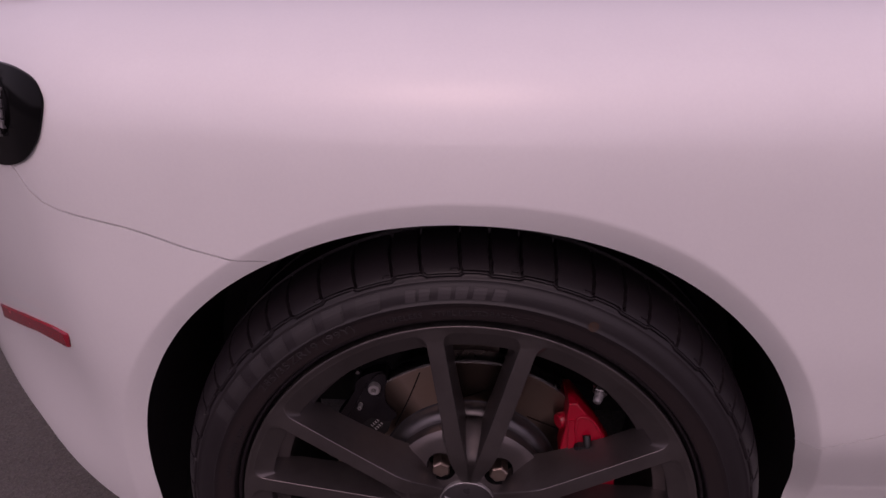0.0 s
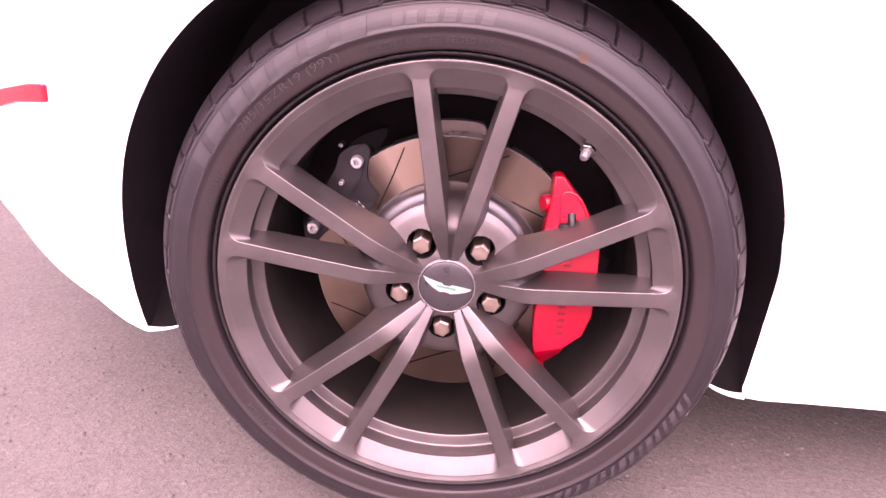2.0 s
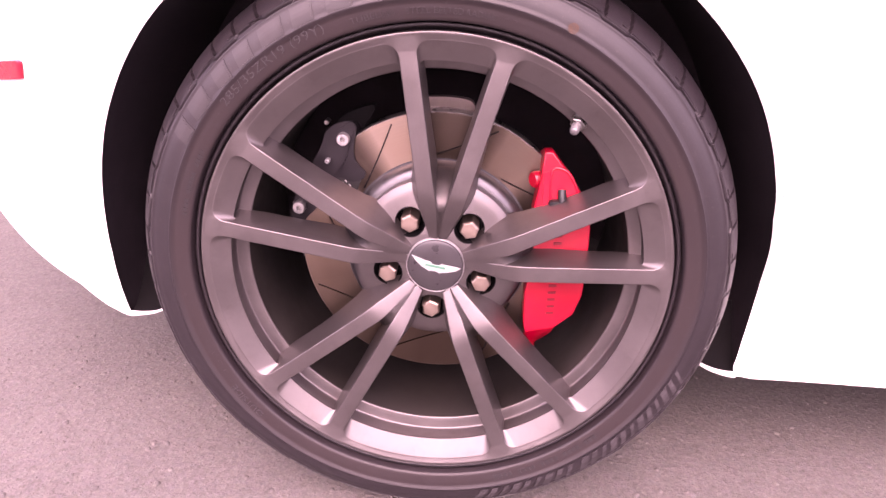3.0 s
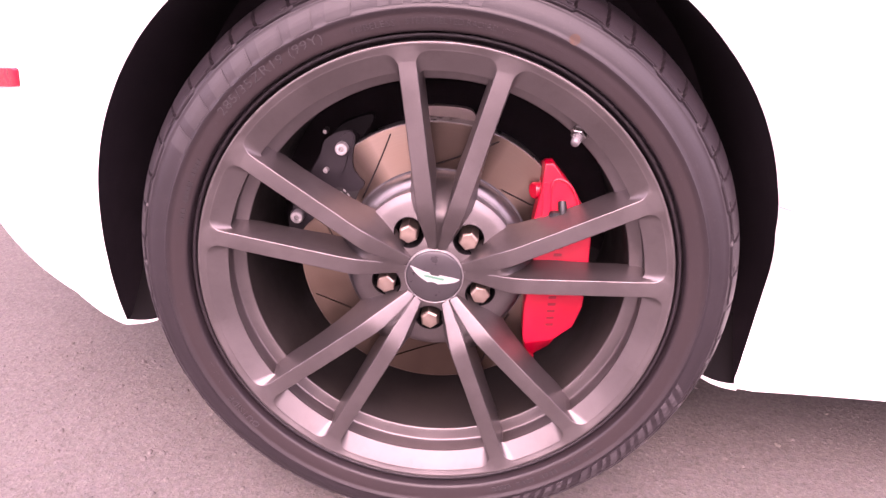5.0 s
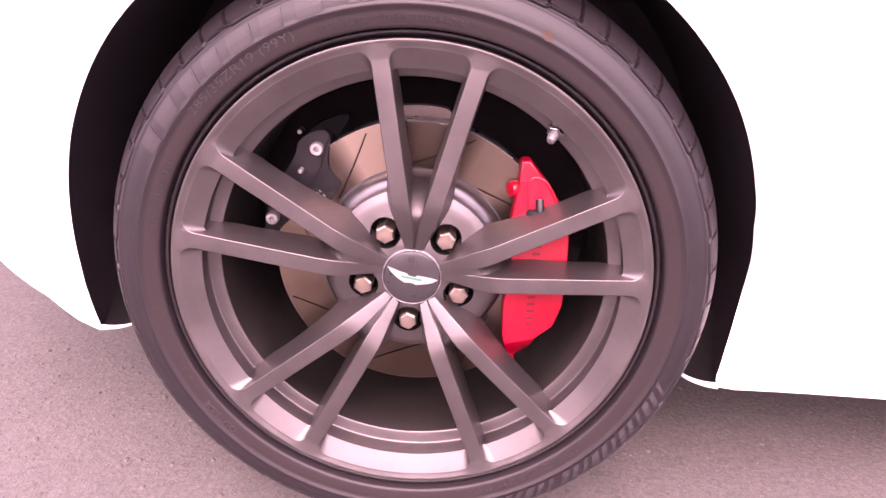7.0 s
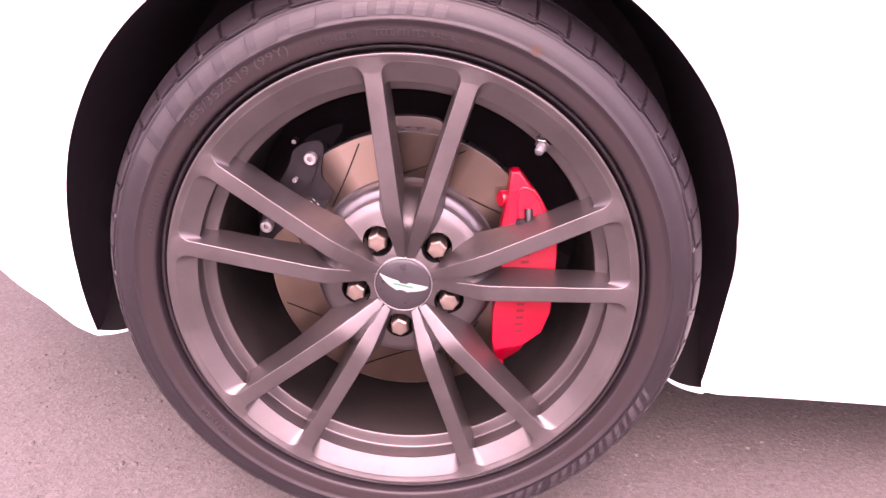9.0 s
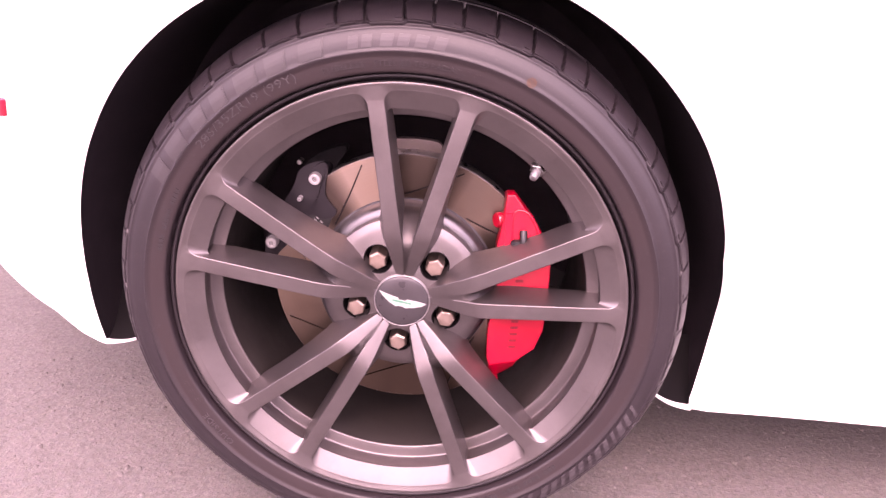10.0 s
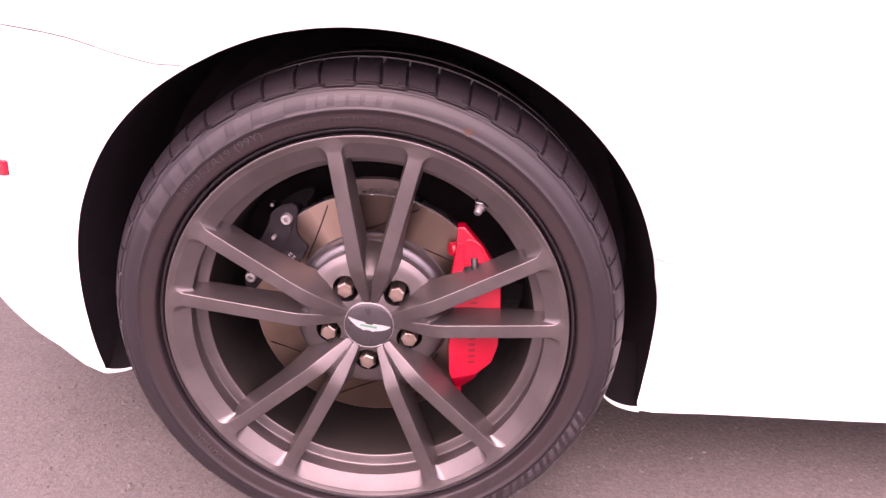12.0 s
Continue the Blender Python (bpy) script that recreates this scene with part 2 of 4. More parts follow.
def revolve(profile, n=128, cap=False):
    """Turns a profile of (radius, y) round the y axis."""
    P = [[(r * math.cos(2 * math.pi * i / n), y, r * math.sin(2 * math.pi * i / n)) for r, y in profile] for i in range(n)]
    bm = grid_mesh(P, closed_u=True)
    if any(r < 1e-6 for r, _ in profile):
        bmesh.ops.remove_doubles(bm, verts=bm.verts, dist=1e-7)
    return bm


def loft(sections, close_ends=True):
    """A bmesh through closed sections, each a list of points."""
    bm = grid_mesh(sections, closed_v=True)
    bm.verts.ensure_lookup_table()
    k, n = len(sections[0]), len(sections)
    if close_ends:
        bm.faces.new([bm.verts[i] for i in range(k)])
        bm.faces.new([bm.verts[(n - 1) * k + i] for i in range(k)][::-1])
    return bm


def bevelled(bm, width, segments=2, angle=30):
    edges = [e for e in bm.edges if e.is_manifold and e.calc_face_angle(0) > radians(angle)]
    bmesh.ops.bevel(bm, geom=edges, offset=width, segments=segments, affect="EDGES", profile=0.6)
    return bm


def prism(outline, y0, y1, bevel=0.0, segments=2):
    """An outline in x, z pulled out from y0 (front) to y1."""
    return bevelled(loft([[(x, y0, z) for x, z in outline], [(x, y1, z) for x, z in outline]]), bevel, segments) if bevel else loft(
        [[(x, y0, z) for x, z in outline], [(x, y1, z) for x, z in outline]])


def box(x0, x1, y0, y1, z0, z1, bevel=0.0):
    return prism([(x0, z0), (x1, z0), (x1, z1), (x0, z1)], y0, y1, bevel)


def circle(r, n=32, x=0.0, z=0.0, phase=0.0):
    return [(x + r * math.cos(2 * math.pi * i / n + phase), z + r * math.sin(2 * math.pi * i / n + phase)) for i in range(n)]


def tube(path, r, closed=False):
    """A round bar along a path in a plane across y."""
    n, P = len(path), []
    for i, p in enumerate(path):
        a, b = Vector(path[(i - 1) % n if closed else max(i - 1, 0)]), Vector(path[(i + 1) % n if closed else min(i + 1, n - 1)])
        d = (b - a).normalized()
        side = d.cross(Vector((0, 1, 0))).normalized()
        up = side.cross(d)
        P.append([tuple(Vector(p) + r * (math.cos(q * math.pi / 4) * side + math.sin(q * math.pi / 4) * up)) for q in range(8)])
    return grid_mesh(P, closed_u=closed, closed_v=True)


def rounded(outline, times=2):
    """Cuts the corners of a closed outline."""
    for _ in range(times):
        out = []
        for (ax, az), (bx, bz) in zip(outline, outline[1:] + outline[:1]):
            out += [(0.75 * ax + 0.25 * bx, 0.75 * az + 0.25 * bz), (0.25 * ax + 0.75 * bx, 0.25 * az + 0.75 * bz)]
        outline = out
    return outline


def plate_with_holes(outer, holes, y0, y1):
    """A flat plate with real holes through it."""
    bm = bmesh.new()
    for loop in (outer, *holes):
        vs = [bm.verts.new((x, y0, z)) for x, z in loop]
        for a, b_ in zip(vs, vs[1:] + vs[:1]):
            bm.edges.new((a, b_))
    bmesh.ops.triangle_fill(bm, edges=bm.edges[:], use_beauty=True)
    inside = []
    for f in bm.faces:
        c = f.calc_center_median()
        for h in holes:
            hit = False
            for (ax, az), (bx, bz) in zip(h, h[1:] + h[:1]):
                if (az > c.z) != (bz > c.z) and c.x < (bx - ax) * (c.z - az) / (bz - az) + ax:
                    hit = not hit
            if hit:
                inside.append(f)
                break
    bmesh.ops.delete(bm, geom=inside, context="FACES_ONLY")
    r = bmesh.ops.extrude_face_region(bm, geom=bm.faces[:])
    bmesh.ops.translate(bm, vec=(0, y1 - y0, 0), verts=[g for g in r["geom"] if isinstance(g, bmesh.types.BMVert)])
    return bm


def step(a, b, t):
    t = min(max((t - a) / (b - a), 0.0), 1.0)
    return t * t * (3 - 2 * t)


# ---- ground ----
bm = bmesh.new()
bmesh.ops.create_grid(bm, x_segments=60, y_segments=60, size=150)
tagged(part("ground", bm, ASPHALT), "worn grey-brown asphalt with fine aggregate and small pits", "ground", kind="structure")

GRIT = surface("pale_grit", (0.072, 0.0662, 0.0634), (0.1584, 0.1476, 0.1404), 0.9, 0.0, 0.0, 300.0, 900.0)
rng = random.Random(7)
verts, faces = [], []
for _ in range(900):
    px, py = rng.uniform(-1.0, 1.1), rng.uniform(-0.45, 0.5)
    size = 0.0006 + 0.0016 * rng.random() ** 4
    spin = rng.uniform(0, 6.28)
    k = len(verts)
    for i in range(5):
        a = spin + i * 1.2566
        q = size * rng.uniform(0.7, 1.2)
        verts.append((px + q * math.cos(a), py + q * math.sin(a), -0.0004))
        verts.append((px + 0.6 * q * math.cos(a), py + 0.6 * q * math.sin(a), size * rng.uniform(0.5, 0.9)))
    for i in range(5):
        n = (i + 1) % 5
        faces.append((k + 2 * i, k + 2 * n, k + 2 * n + 1, k + 2 * i + 1))
    faces.append(tuple(k + 2 * i + 1 for i in range(5)))
me = bpy.data.meshes.new("loose_grit")
me.from_pydata(verts, [], faces)
me.materials.append(GRIT)
tagged(new("loose_grit", me), "scattered pale grit lying on the asphalt", "grit", kind="stuff")

# coarse stones that stand out of the worn surface
verts, faces = [], []
for _ in range(2400):
    px, py = rng.uniform(-1.0, 1.1), rng.uniform(-0.45, 0.30)
    if px > 0.3 and rng.random() < 0.7:
        continue
    size = 0.0014 + 0.0044 * rng.random() ** 2.2
    high, spin, k = size * rng.uniform(0.25, 0.55), rng.uniform(0, 6.28), len(verts)
    for i in range(7):
        a = spin + i * 0.8976
        q = size * rng.uniform(0.75, 1.25)
        for f, h in ((1.0, -0.0006), (0.78, 0.6 * high), (0.35, high)):
            verts.append((px + f * q * math.cos(a), py + f * q * math.sin(a), h))
    for i in range(7):
        n = (i + 1) % 7
        for j in range(2):
            faces.append((k + 3 * i + j, k + 3 * n + j, k + 3 * n + j + 1, k + 3 * i + j + 1))
    faces.append(tuple(k + 3 * i + 2 for i in range(7)))
me = bpy.data.meshes.new("coarse_aggregate")
me.from_pydata(verts, [], faces)
me.materials.append(ASPHALT)
me.shade_smooth()
tagged(new("coarse_aggregate", me), "coarse stones standing out of worn asphalt", "aggregate", kind="stuff")

# plain unseen walls far round the place, added to block light from the low sky
WALL_GREY = surface("closing_wall_grey", (0.105, 0.100, 0.095), (0.150, 0.142, 0.134), 0.9, 0.0, 0.0, 0.8, 12.0, 0.004, spec=0.2)
for name, size, place in (("closing_wall_north", (60, .4, 5.0), (0, 8, 2.4)), ("closing_wall_south", (60, .4, 2.2), (0, -14, 1.0)), ("closing_wall_east", (.4, 21.6, 3.0), (29.8, -3, 1.4)), ("closing_wall_west", (.4, 21.6, 3.0), (-29.8, -3, 1.4))):
    sx, sy, sz = size
    ob = part(name, box(-sx / 2, sx / 2, -sy / 2, sy / 2, -sz / 2, sz / 2, 0.03), WALL_GREY, at=Matrix.Translation(place))
    tagged(ob, "plain grey unseen wall, added to block low skylight", "wall", kind="structure")

# ---- the car ----
car = new("car")
car.location = (0, 0, 0)
tagged(car, "white sports car with dark grey wheels parked on asphalt", "car")
AXLE = 0.33


def smooth_curve(z, zs, ys, w=0.03):
    """A soft curve through a table."""
    return sum(k * float(np.interp(z + o * w, zs, ys)) for o, k in ((-1, .1), (-.6, .2), (-.2, .2), (.2, .2), (.6, .2), (1, .1)))


def corner(d):
    """How the side turns in towards the tail, d metres past the start of the bend."""
    return 0.0 if d < 0 else 2.3 * d * d if d < 0.10 else 0.023 + 0.46 * (d - 0.10)


def skin(x, v):
    """A point of the car's side, at x along the car and v up the skin; above the shoulder the skin rolls over into the deck."""
    if x < 0:
        high = step(0.24, 0.48, v)
        f = 0.26 * x * x + corner(-x - 0.36) * high + 0.9 * max(0.0, -x - 0.36) ** 2 * (1 - high)
    else:
        f = 0.039 * (1 - math.exp(-((x / 0.3) ** 2)))
    z = min(v, 0.70)
    g = smooth_curve(z, [0.10, 0.166, 0.21, 0.3, 0.44, 0.51, 0.6, 0.70], [0.075, 0.060, 0.050, 0.034, 0.016, 0.008, 0.002, 0])
    h = smooth_curve(z, [0.10, 0.166, 0.25, 0.30, 0.36, 0.44, 0.56, 0.70], [0.062, 0.074, 0.086, 0.082, 0.054, 0.018, 0.003, 0])
    w = step(0.1, 0.42, x)
    y = -0.055 + f + g * (1 - w) + h * w
    if v > 0.70:
        a = min((v - 0.70) / 0.2, math.pi / 2)
        z, y = 0.70 + 0.2 * math.sin(a), y + 0.24 * (1 - math.cos(a)) ** 1.7 + max(0.0, v - 0.70 - 0.1 * math.pi) * 3
    return (x, y, z)


A_DEG = [-23, -16, -6, 0, 11, 20, 35, 45, 60, 75, 92, 105, 118, 130, 140, 152, 164, 172, 178, 184, 190, 198]
A_OPEN = [.4138, .4040, .3935, .3860, .3720, .3695, .3725, .3740, .3770, .380, .3825, .3828, .3815, .3835, .3845, .3845, .386, .3880, .390, .393, .399, .408]
A_LIP = [.026, .026, .026, .025, .023, .022, .023, .025, .027, .026, .024, .023, .022, .021, .021, .024, .028, .031, .032, .034, .034, .020]
A_DEEP = [.004, .006, .008, .010, .012, .013, .013, .012, .010, .007, .005, .005, .006, .006, .006, .006, .006, .006, .006, .006, .006, .006]


def edge_low_front(rho):
    return math.degrees(math.asin(max(-1, (0.166 + 0.005 * max(0.0, 1 - (rho - 0.41) / 0.3) - AXLE) / max(rho, 0.4135)))) + 1.5 * max(0.0, 1 - (rho - 0.4115) / 0.010) ** 2


def edge_low_rear(rho):
    return float(np.interp(rho, [.405, .408, .413, .419, .43, .467, .554, .613, .72, .9], [196.2, 197.2, 197.8, 197.2, 195.4, 190.7, 185.4, 182, 180, 178]))


def seam_rear(rho):
    return smooth_curve(rho, [.383, .4023, .4403, .4839, .5376, .5679, .5971, .6216, .70, .9], [118.7, 123.5, 128.2, 131.9, 136.7, 139.2, 140.05, 139.6, 139.5, 140], 0.012)


def seam_front(rho):
    return float(np.interp(rho, [.374, .395, .465, .6, .9, 1.6, 3.4], [16.4, 15.2, 16.3, 17.5, 15.5, 10, 5]))


def reach(a):
    """How far the panels go out from the axle at an angle: to the ends of the built part of the car."""
    c, s = math.cos(radians(a)), math.sin(radians(a))
    return min(3.4 / c if c > 0 else 9, -0.80 / c if c < 0 else 9, (1.25 - AXLE) / s if s > 0 else 9)


def panel(name, lo, hi, n, label, gap_lo=0.0, gap_hi=0.0, fold_lo=0.0016, fold_hi=0.0016):
    """A body panel between two edge curves round the wheel arch, with the folded arch lip and turned-in edges at the shut lines."""
    rows = [-0.009, -0.005, -0.002, 0.0, 0.0012, 0.006, 0.012, 0.018, 0.0215, 0.024, 0.0265, 0.030] + [0.04 * 1.115 ** k for k in range(43)]
    P = []
    ts = [0, 0] + [i / n for i in range(n + 1)] + [1, 1]
    for j, t in enumerate(ts):
        line = []
        for d in rows:
            guess = 0.39 + max(d, 0)
            for _ in range(3):
                a = lo(guess) + t * (hi(guess) - lo(guess))
                ro, lip, deep = (float(np.interp(a, A_DEG, q)) for q in (A_OPEN, A_LIP, A_DEEP))
                ro += 0.55 * (deep + 0.003) * abs(math.cos(radians(a)))
                k = lip / 0.024
                guess = ro + (max(d, 0) if d > 0.03 else max(d, 0) * k)
            a += gap_lo / guess * (1 - t) * 57.3 - gap_hi / guess * t * 57.3
            rho = min(guess, reach(a))
            x, v = rho * math.cos(radians(a)), AXLE + rho * math.sin(radians(a))
            X, Y, Z = skin(x, v)
            Y += (deep + 0.003) * (max(0.0, 1 - max(d, 0) / 0.024) ** 1.15)
            if d < 0:
                Y += -d * 0.5
                inward = -d * 1.2
                X, Z = X + inward * math.cos(radians(a)), Z + inward * math.sin(radians(a))
            if j in (0, len(ts) - 1):
                Y += 0.012 * step(0.0, 0.02, d)
            if j in (1, len(ts) - 2) and d >= 0:
                Y += fold_lo if j == 1 else fold_hi
            line.append((X, Y, Z))
        P.append(line)
    bm = grid_mesh(P)
    bmesh.ops.remove_doubles(bm, verts=bm.verts, dist=1e-6)
    ob = part(name, bm, PAINT, car, label)
    return ob


panel("rear_bumper", seam_rear, edge_low_rear, 60, "white painted rear bumper corner", gap_lo=0.0021, fold_lo=0.0045)
panel("quarter_panel", seam_front, seam_rear, 110, "white painted rear wing over the wheel", gap_lo=0.0006, gap_hi=0.0005)
panel("side_sill", edge_low_front, seam_front, 40, "white painted sill before the rear wheel", gap_hi=0.0006, fold_hi=0.0042)

# wheel arch liner, inner wall and the dark structure behind the panels
P = []
for i in range(111):
    a = -22.6 + 220.2 * i / 110
    ro, deep = float(np.interp(a, A_DEG, A_OPEN)), float(np.interp(a, A_DEG, A_DEEP)) + 0.003
    c, s = math.cos(radians(a)), math.sin(radians(a))
    ro += 0.55 * deep * abs(c)
    y0 = skin(ro * c, AXLE + ro * s)[1] + deep
    P.append([(c * r, y, AXLE + s * r) for r, y in ((ro + .0030, y0 + .0028), (ro + .006, y0 + .012), (ro + .008, .10), (ro + .006, .30), (ro - .02, .33), (.12, .34), (.02, .34))])
part("arch_liner", grid_mesh(P), LINER, car, "black felt wheel arch liner")


def end_lip(name, a, out, run, rise, y1, thick, tip, lift=0.0, back=0.003):
    """The turned-in painted edge at the foot of the arch, with an added near-black sheet for the shade above it."""
    ro = float(np.interp(a, A_DEG, A_OPEN)) + out
    c, s = math.cos(radians(a)), math.sin(radians(a))
    x, z = ro * c, AXLE + ro * s + lift
    y0 = skin(x, z)[1] + back
    secs, filler = [], []
    for k in range(13):
        t = k / 12
        p = (x - run * math.sin(1.5708 * t), y0 + (y1 - y0) * (1 - math.cos(1.5708 * t)), z + rise * t ** 2.2)
        rad = thick * (1 - 0.4 * t) + tip * (1 - t) ** 4
        secs.append([(p[0] + rad * 0.3 * math.cos(q * math.pi / 4), p[1] + rad * math.cos(q * math.pi / 4), p[2] + rad * math.sin(q * math.pi / 4)) for q in range(8)])
        filler.append([(p[0] + c * 0.012 * u, p[1] + 0.002 + 0.09 * u, p[2] + 0.06 * u ** 1.6) for u in (0, .1, .2, .3, .45, .6, .8, 1)])
    part("shade_filler", grid_mesh(filler), SHADE_BLACK, car)
    return part(name, loft(secs), PAINT, car)


end_lip("sill_end_lip", -22.2, 0.0095, 0.053, 0.010, 0.095, 0.0032, 0.0012, 0.0022, 0.0045)
end_lip("bumper_end_lip", 197.0, 0.002, -0.042, 0.005, 0.062, 0.0024, 0.0014, 0.0004, 0.006)

part("underbody", box(0.41, 3.4, 0.10, 1.70, 0.175, 0.60, 0.01), BLACK, car, "black flat underbody tray")
part("underbody", box(-0.52, -0.42, 0.36, 1.45, 0.30, 0.62, 0.01), BLACK, car, "black rear underbody tray")
part("underbody", box(-0.42, 0.41, 0.36, 1.40, 0.19, 0.70, 0.01), BLACK, car, "black rear axle tray")
part("far_side", box(-0.78, 3.4, 1.72, 1.76, 0.20, 0.90, 0.01), PAINT, car, "white far side of the body")
part("rear_deck", box(-0.78, 3.4, 0.78, 1.76, 0.88, 0.905, 0.01), PAINT, car, "white rear deck")

part("front_bulkhead", box(3.38, 3.40, 0.02, 1.72, 0.20, 0.88, 0.004), BLACK, car, "plain black closing wall")
part("rear_bulkhead", box(-0.76, -0.74, 0.40, 1.72, 0.30, 0.88, 0.004), BLACK, car, "plain black closing wall")


# ---- tail lamp and side marker ----
def on_skin(pts, lift):
    out = []
    for x, z in pts:
        v = z if z < 0.70 else 0.70 + 0.2 * math.asin(min((z - 0.70) / 0.2, 1))
        X, Y, Z = skin(x, v)
        out.append((X, Y - lift, Z))
    return out


def skin_patch(outline, lift, depth, inset=0.004):
    """A solid piece that follows the car's skin, with a rounded rim."""
    cx, cz = sum(p[0] for p in outline) / len(outline), sum(p[1] for p in outline) / len(outline)

    def shrink(k):
        return [(cx + (x - cx) * k, cz + (z - cz) * k) for x, z in outline]

    rings = [on_skin(outline, -depth), on_skin(outline, lift * 0.5), on_skin(shrink(1 - inset), lift)]
    rings += [on_skin(shrink(k), lift) for k in (0.8, 0.6, 0.4, 0.2)]
    bm = grid_mesh(rings, closed_v=True)
    bm.verts.ensure_lookup_table()
    k = len(outline)
    bm.faces.new([bm.verts[len(rings) * k - k + i] for i in range(k)])
    return bm


LAMP = rounded([(-0.474, 0.833), (-0.439, 0.832), (-0.413, 0.825), (-0.402, 0.812), (-0.403, 0.797), (-0.413, 0.772), (-0.437, 0.748), (-0.468, 0.734), (-0.501, 0.726), (-0.58, 0.72), (-0.60, 0.78), (-0.55, 0.83)])
lamp = part("tail_lamp", skin_patch(LAMP, 0.003, 0.02), GLOSS, car, "dark tail lamp with a clear round lens")
ring = circle(0.032, 40, -0.487, 0.793)
part("lens", skin_patch(ring, 0.006, 0.0, 0.06), GLOSS, lamp, "clear faceted round lens")
for i in range(5):
    for j in range(6):
        x, z = -0.487 + (i - 2) * 0.0105, 0.793 + (j - 2.5) * 0.010
        if math.hypot(x + 0.487, z - 0.793) < 0.029:
            c = skin_patch([(x - 0.0048, z - 0.0043), (x + 0.0048, z - 0.0043), (x + 0.0048, z + 0.0043), (x - 0.0048, z + 0.0043)], 0.0085, -0.005, 0.25)
            part("facet", c, BOLT, lamp)
MARK = [(-0.4675, 0.508), (-0.4625, 0.526), (-0.4640, 0.5280), (-0.4665, 0.5285), (-0.500, 0.5225), (-0.532, 0.5135), (-0.575, 0.501), (-0.660, 0.472), (-0.665, 0.450), (-0.590, 0.475), (-0.546, 0.4905), (-0.505, 0.4995), (-0.4700, 0.5068)]
part("side_marker", skin_patch(MARK, 0.004, 0.006, 0.05), LENS_RED, car, "narrow red side marker lens")

# ---- the wheel; its parts are built round the origin, the outer face towards -y ----
CAMBER = -1.93
HUB = pose(0, 0, AXLE, CAMBER, 0, 0)
PHI = -3.0
LIP = [(.2585, -.0100), (.2596, -.0190), (.2600, -.0270), (.2600, -.0299), (.2598, -.0305), (.2594, -.0308), (.2588, -.0309), (.2572, -.0308), (.2562, -.0304), (.2545, -.0288)]
WELL = [(.2304, -.0172), (.2312, -.0170), (.2330, -.0145), (.2338, -.0040), (.2337, .0045), (.2330, .0068), (.2322, .0074), (.2312, .0076), (.2250, .0088), (.2197, .0099), (.2190, .0102), (.2186, .0108), (.2187, .0120), (.2200, .0135), (.2215, .0140)]
wheel = part("wheel", revolve(LIP, 220), ALLOY, car, "dark satin grey ten-spoke alloy wheel with a low-profile tyre", at=HUB)
part("rim_step", revolve(WELL, 220), ALLOY, wheel, "grey step inside the rim")
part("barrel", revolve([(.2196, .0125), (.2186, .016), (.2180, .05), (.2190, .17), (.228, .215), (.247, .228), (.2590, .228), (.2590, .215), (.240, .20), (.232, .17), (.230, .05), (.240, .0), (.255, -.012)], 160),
     BARREL, wheel, "dark brown rim barrel")

# the spokes: each one carries its share of the rim's face and of the window walls beside it
SP_Z = [.0335, .042, .055, .070, .078, .0840, .0895, .096, .105, .13, .155, .18, .205]
SP_HW = [.0054, .0062, .0075, .0090, .0095, .0098, .0098, .0097, .0095, .0094, .0094, .0094, .0094]
SP_EX = [.003, .004, .007, .0105, .0116, .0118, .0110, .0096, .0080, .0054, .0040, .0038, .0044]
SP_YB = [.014, .015, .017, .019, .020, .021, .021, .0205, .020, .019, .0175, .016, .015]
FACE_R = [.0335, .042, .055, .070, .078, .0840, .0895, .096, .105, .13, .17, .21, .24, .2512, .2566]
FACE_Y = [-.0035, -.0077, -.0140, -.0211, -.0245, -.0266, -.0279, -.0286, -.0288, -.0289, -.0291, -.0291, -.0288, -.0288, -.0306]


def face_y(x, z):
    r = math.hypot(x, z) if z > .20 else z
    return float(np.interp(r, FACE_R, FACE_Y))


def window_side(sign, R, rho, ex):
    """One side of a spoke out to the middle of the next window: points, the way into the window, and how far along each has turned from spoke to rim."""
    line = []
    for z, hw, e in zip(SP_Z, SP_HW, SP_EX):
        off = e * ex * (1.0 if sign > 0 else .2 + .35 * step(.10, .12, z))
        line.append(Vector((max(.2145 * (z - .0115) + sign * (hw + off), .0004), z)))
    d = (line[-1] - line[-3]).normalized()
    n = Vector((d.y, -d.x)) * sign
    q = line[-1] + n * rho
    b = q.dot(d)
    t = -b + math.sqrt(b * b - q.dot(q) + (R - rho) ** 2)
    c = q + d * t
    end = c - n * rho
    pts = [(p, n, 0.0) for p in line] + [(line[-1].lerp(end, k), n, 0.0) for k in (.35, .7)]
    a0, a1 = math.atan2(-n.y, -n.x), math.atan2(c.y, c.x)
    turn = (a1 - a0 + math.pi) % (2 * math.pi) - math.pi
    for k in range(11):
        a = a0 + turn * k / 10
        v = Vector((math.cos(a), math.sin(a)))
        pts.append((c + v * rho, -v, k / 10))
    f0, f1 = math.atan2(c.x, c.y), radians(36 if sign > 0 else 0)
    for k in range(1, 13):
        f = f0 + (f1 - f0) * k / 12
        v = Vector((math.sin(f), math.cos(f)))
        pts.append((v * R, -v, 1.0))
    return pts


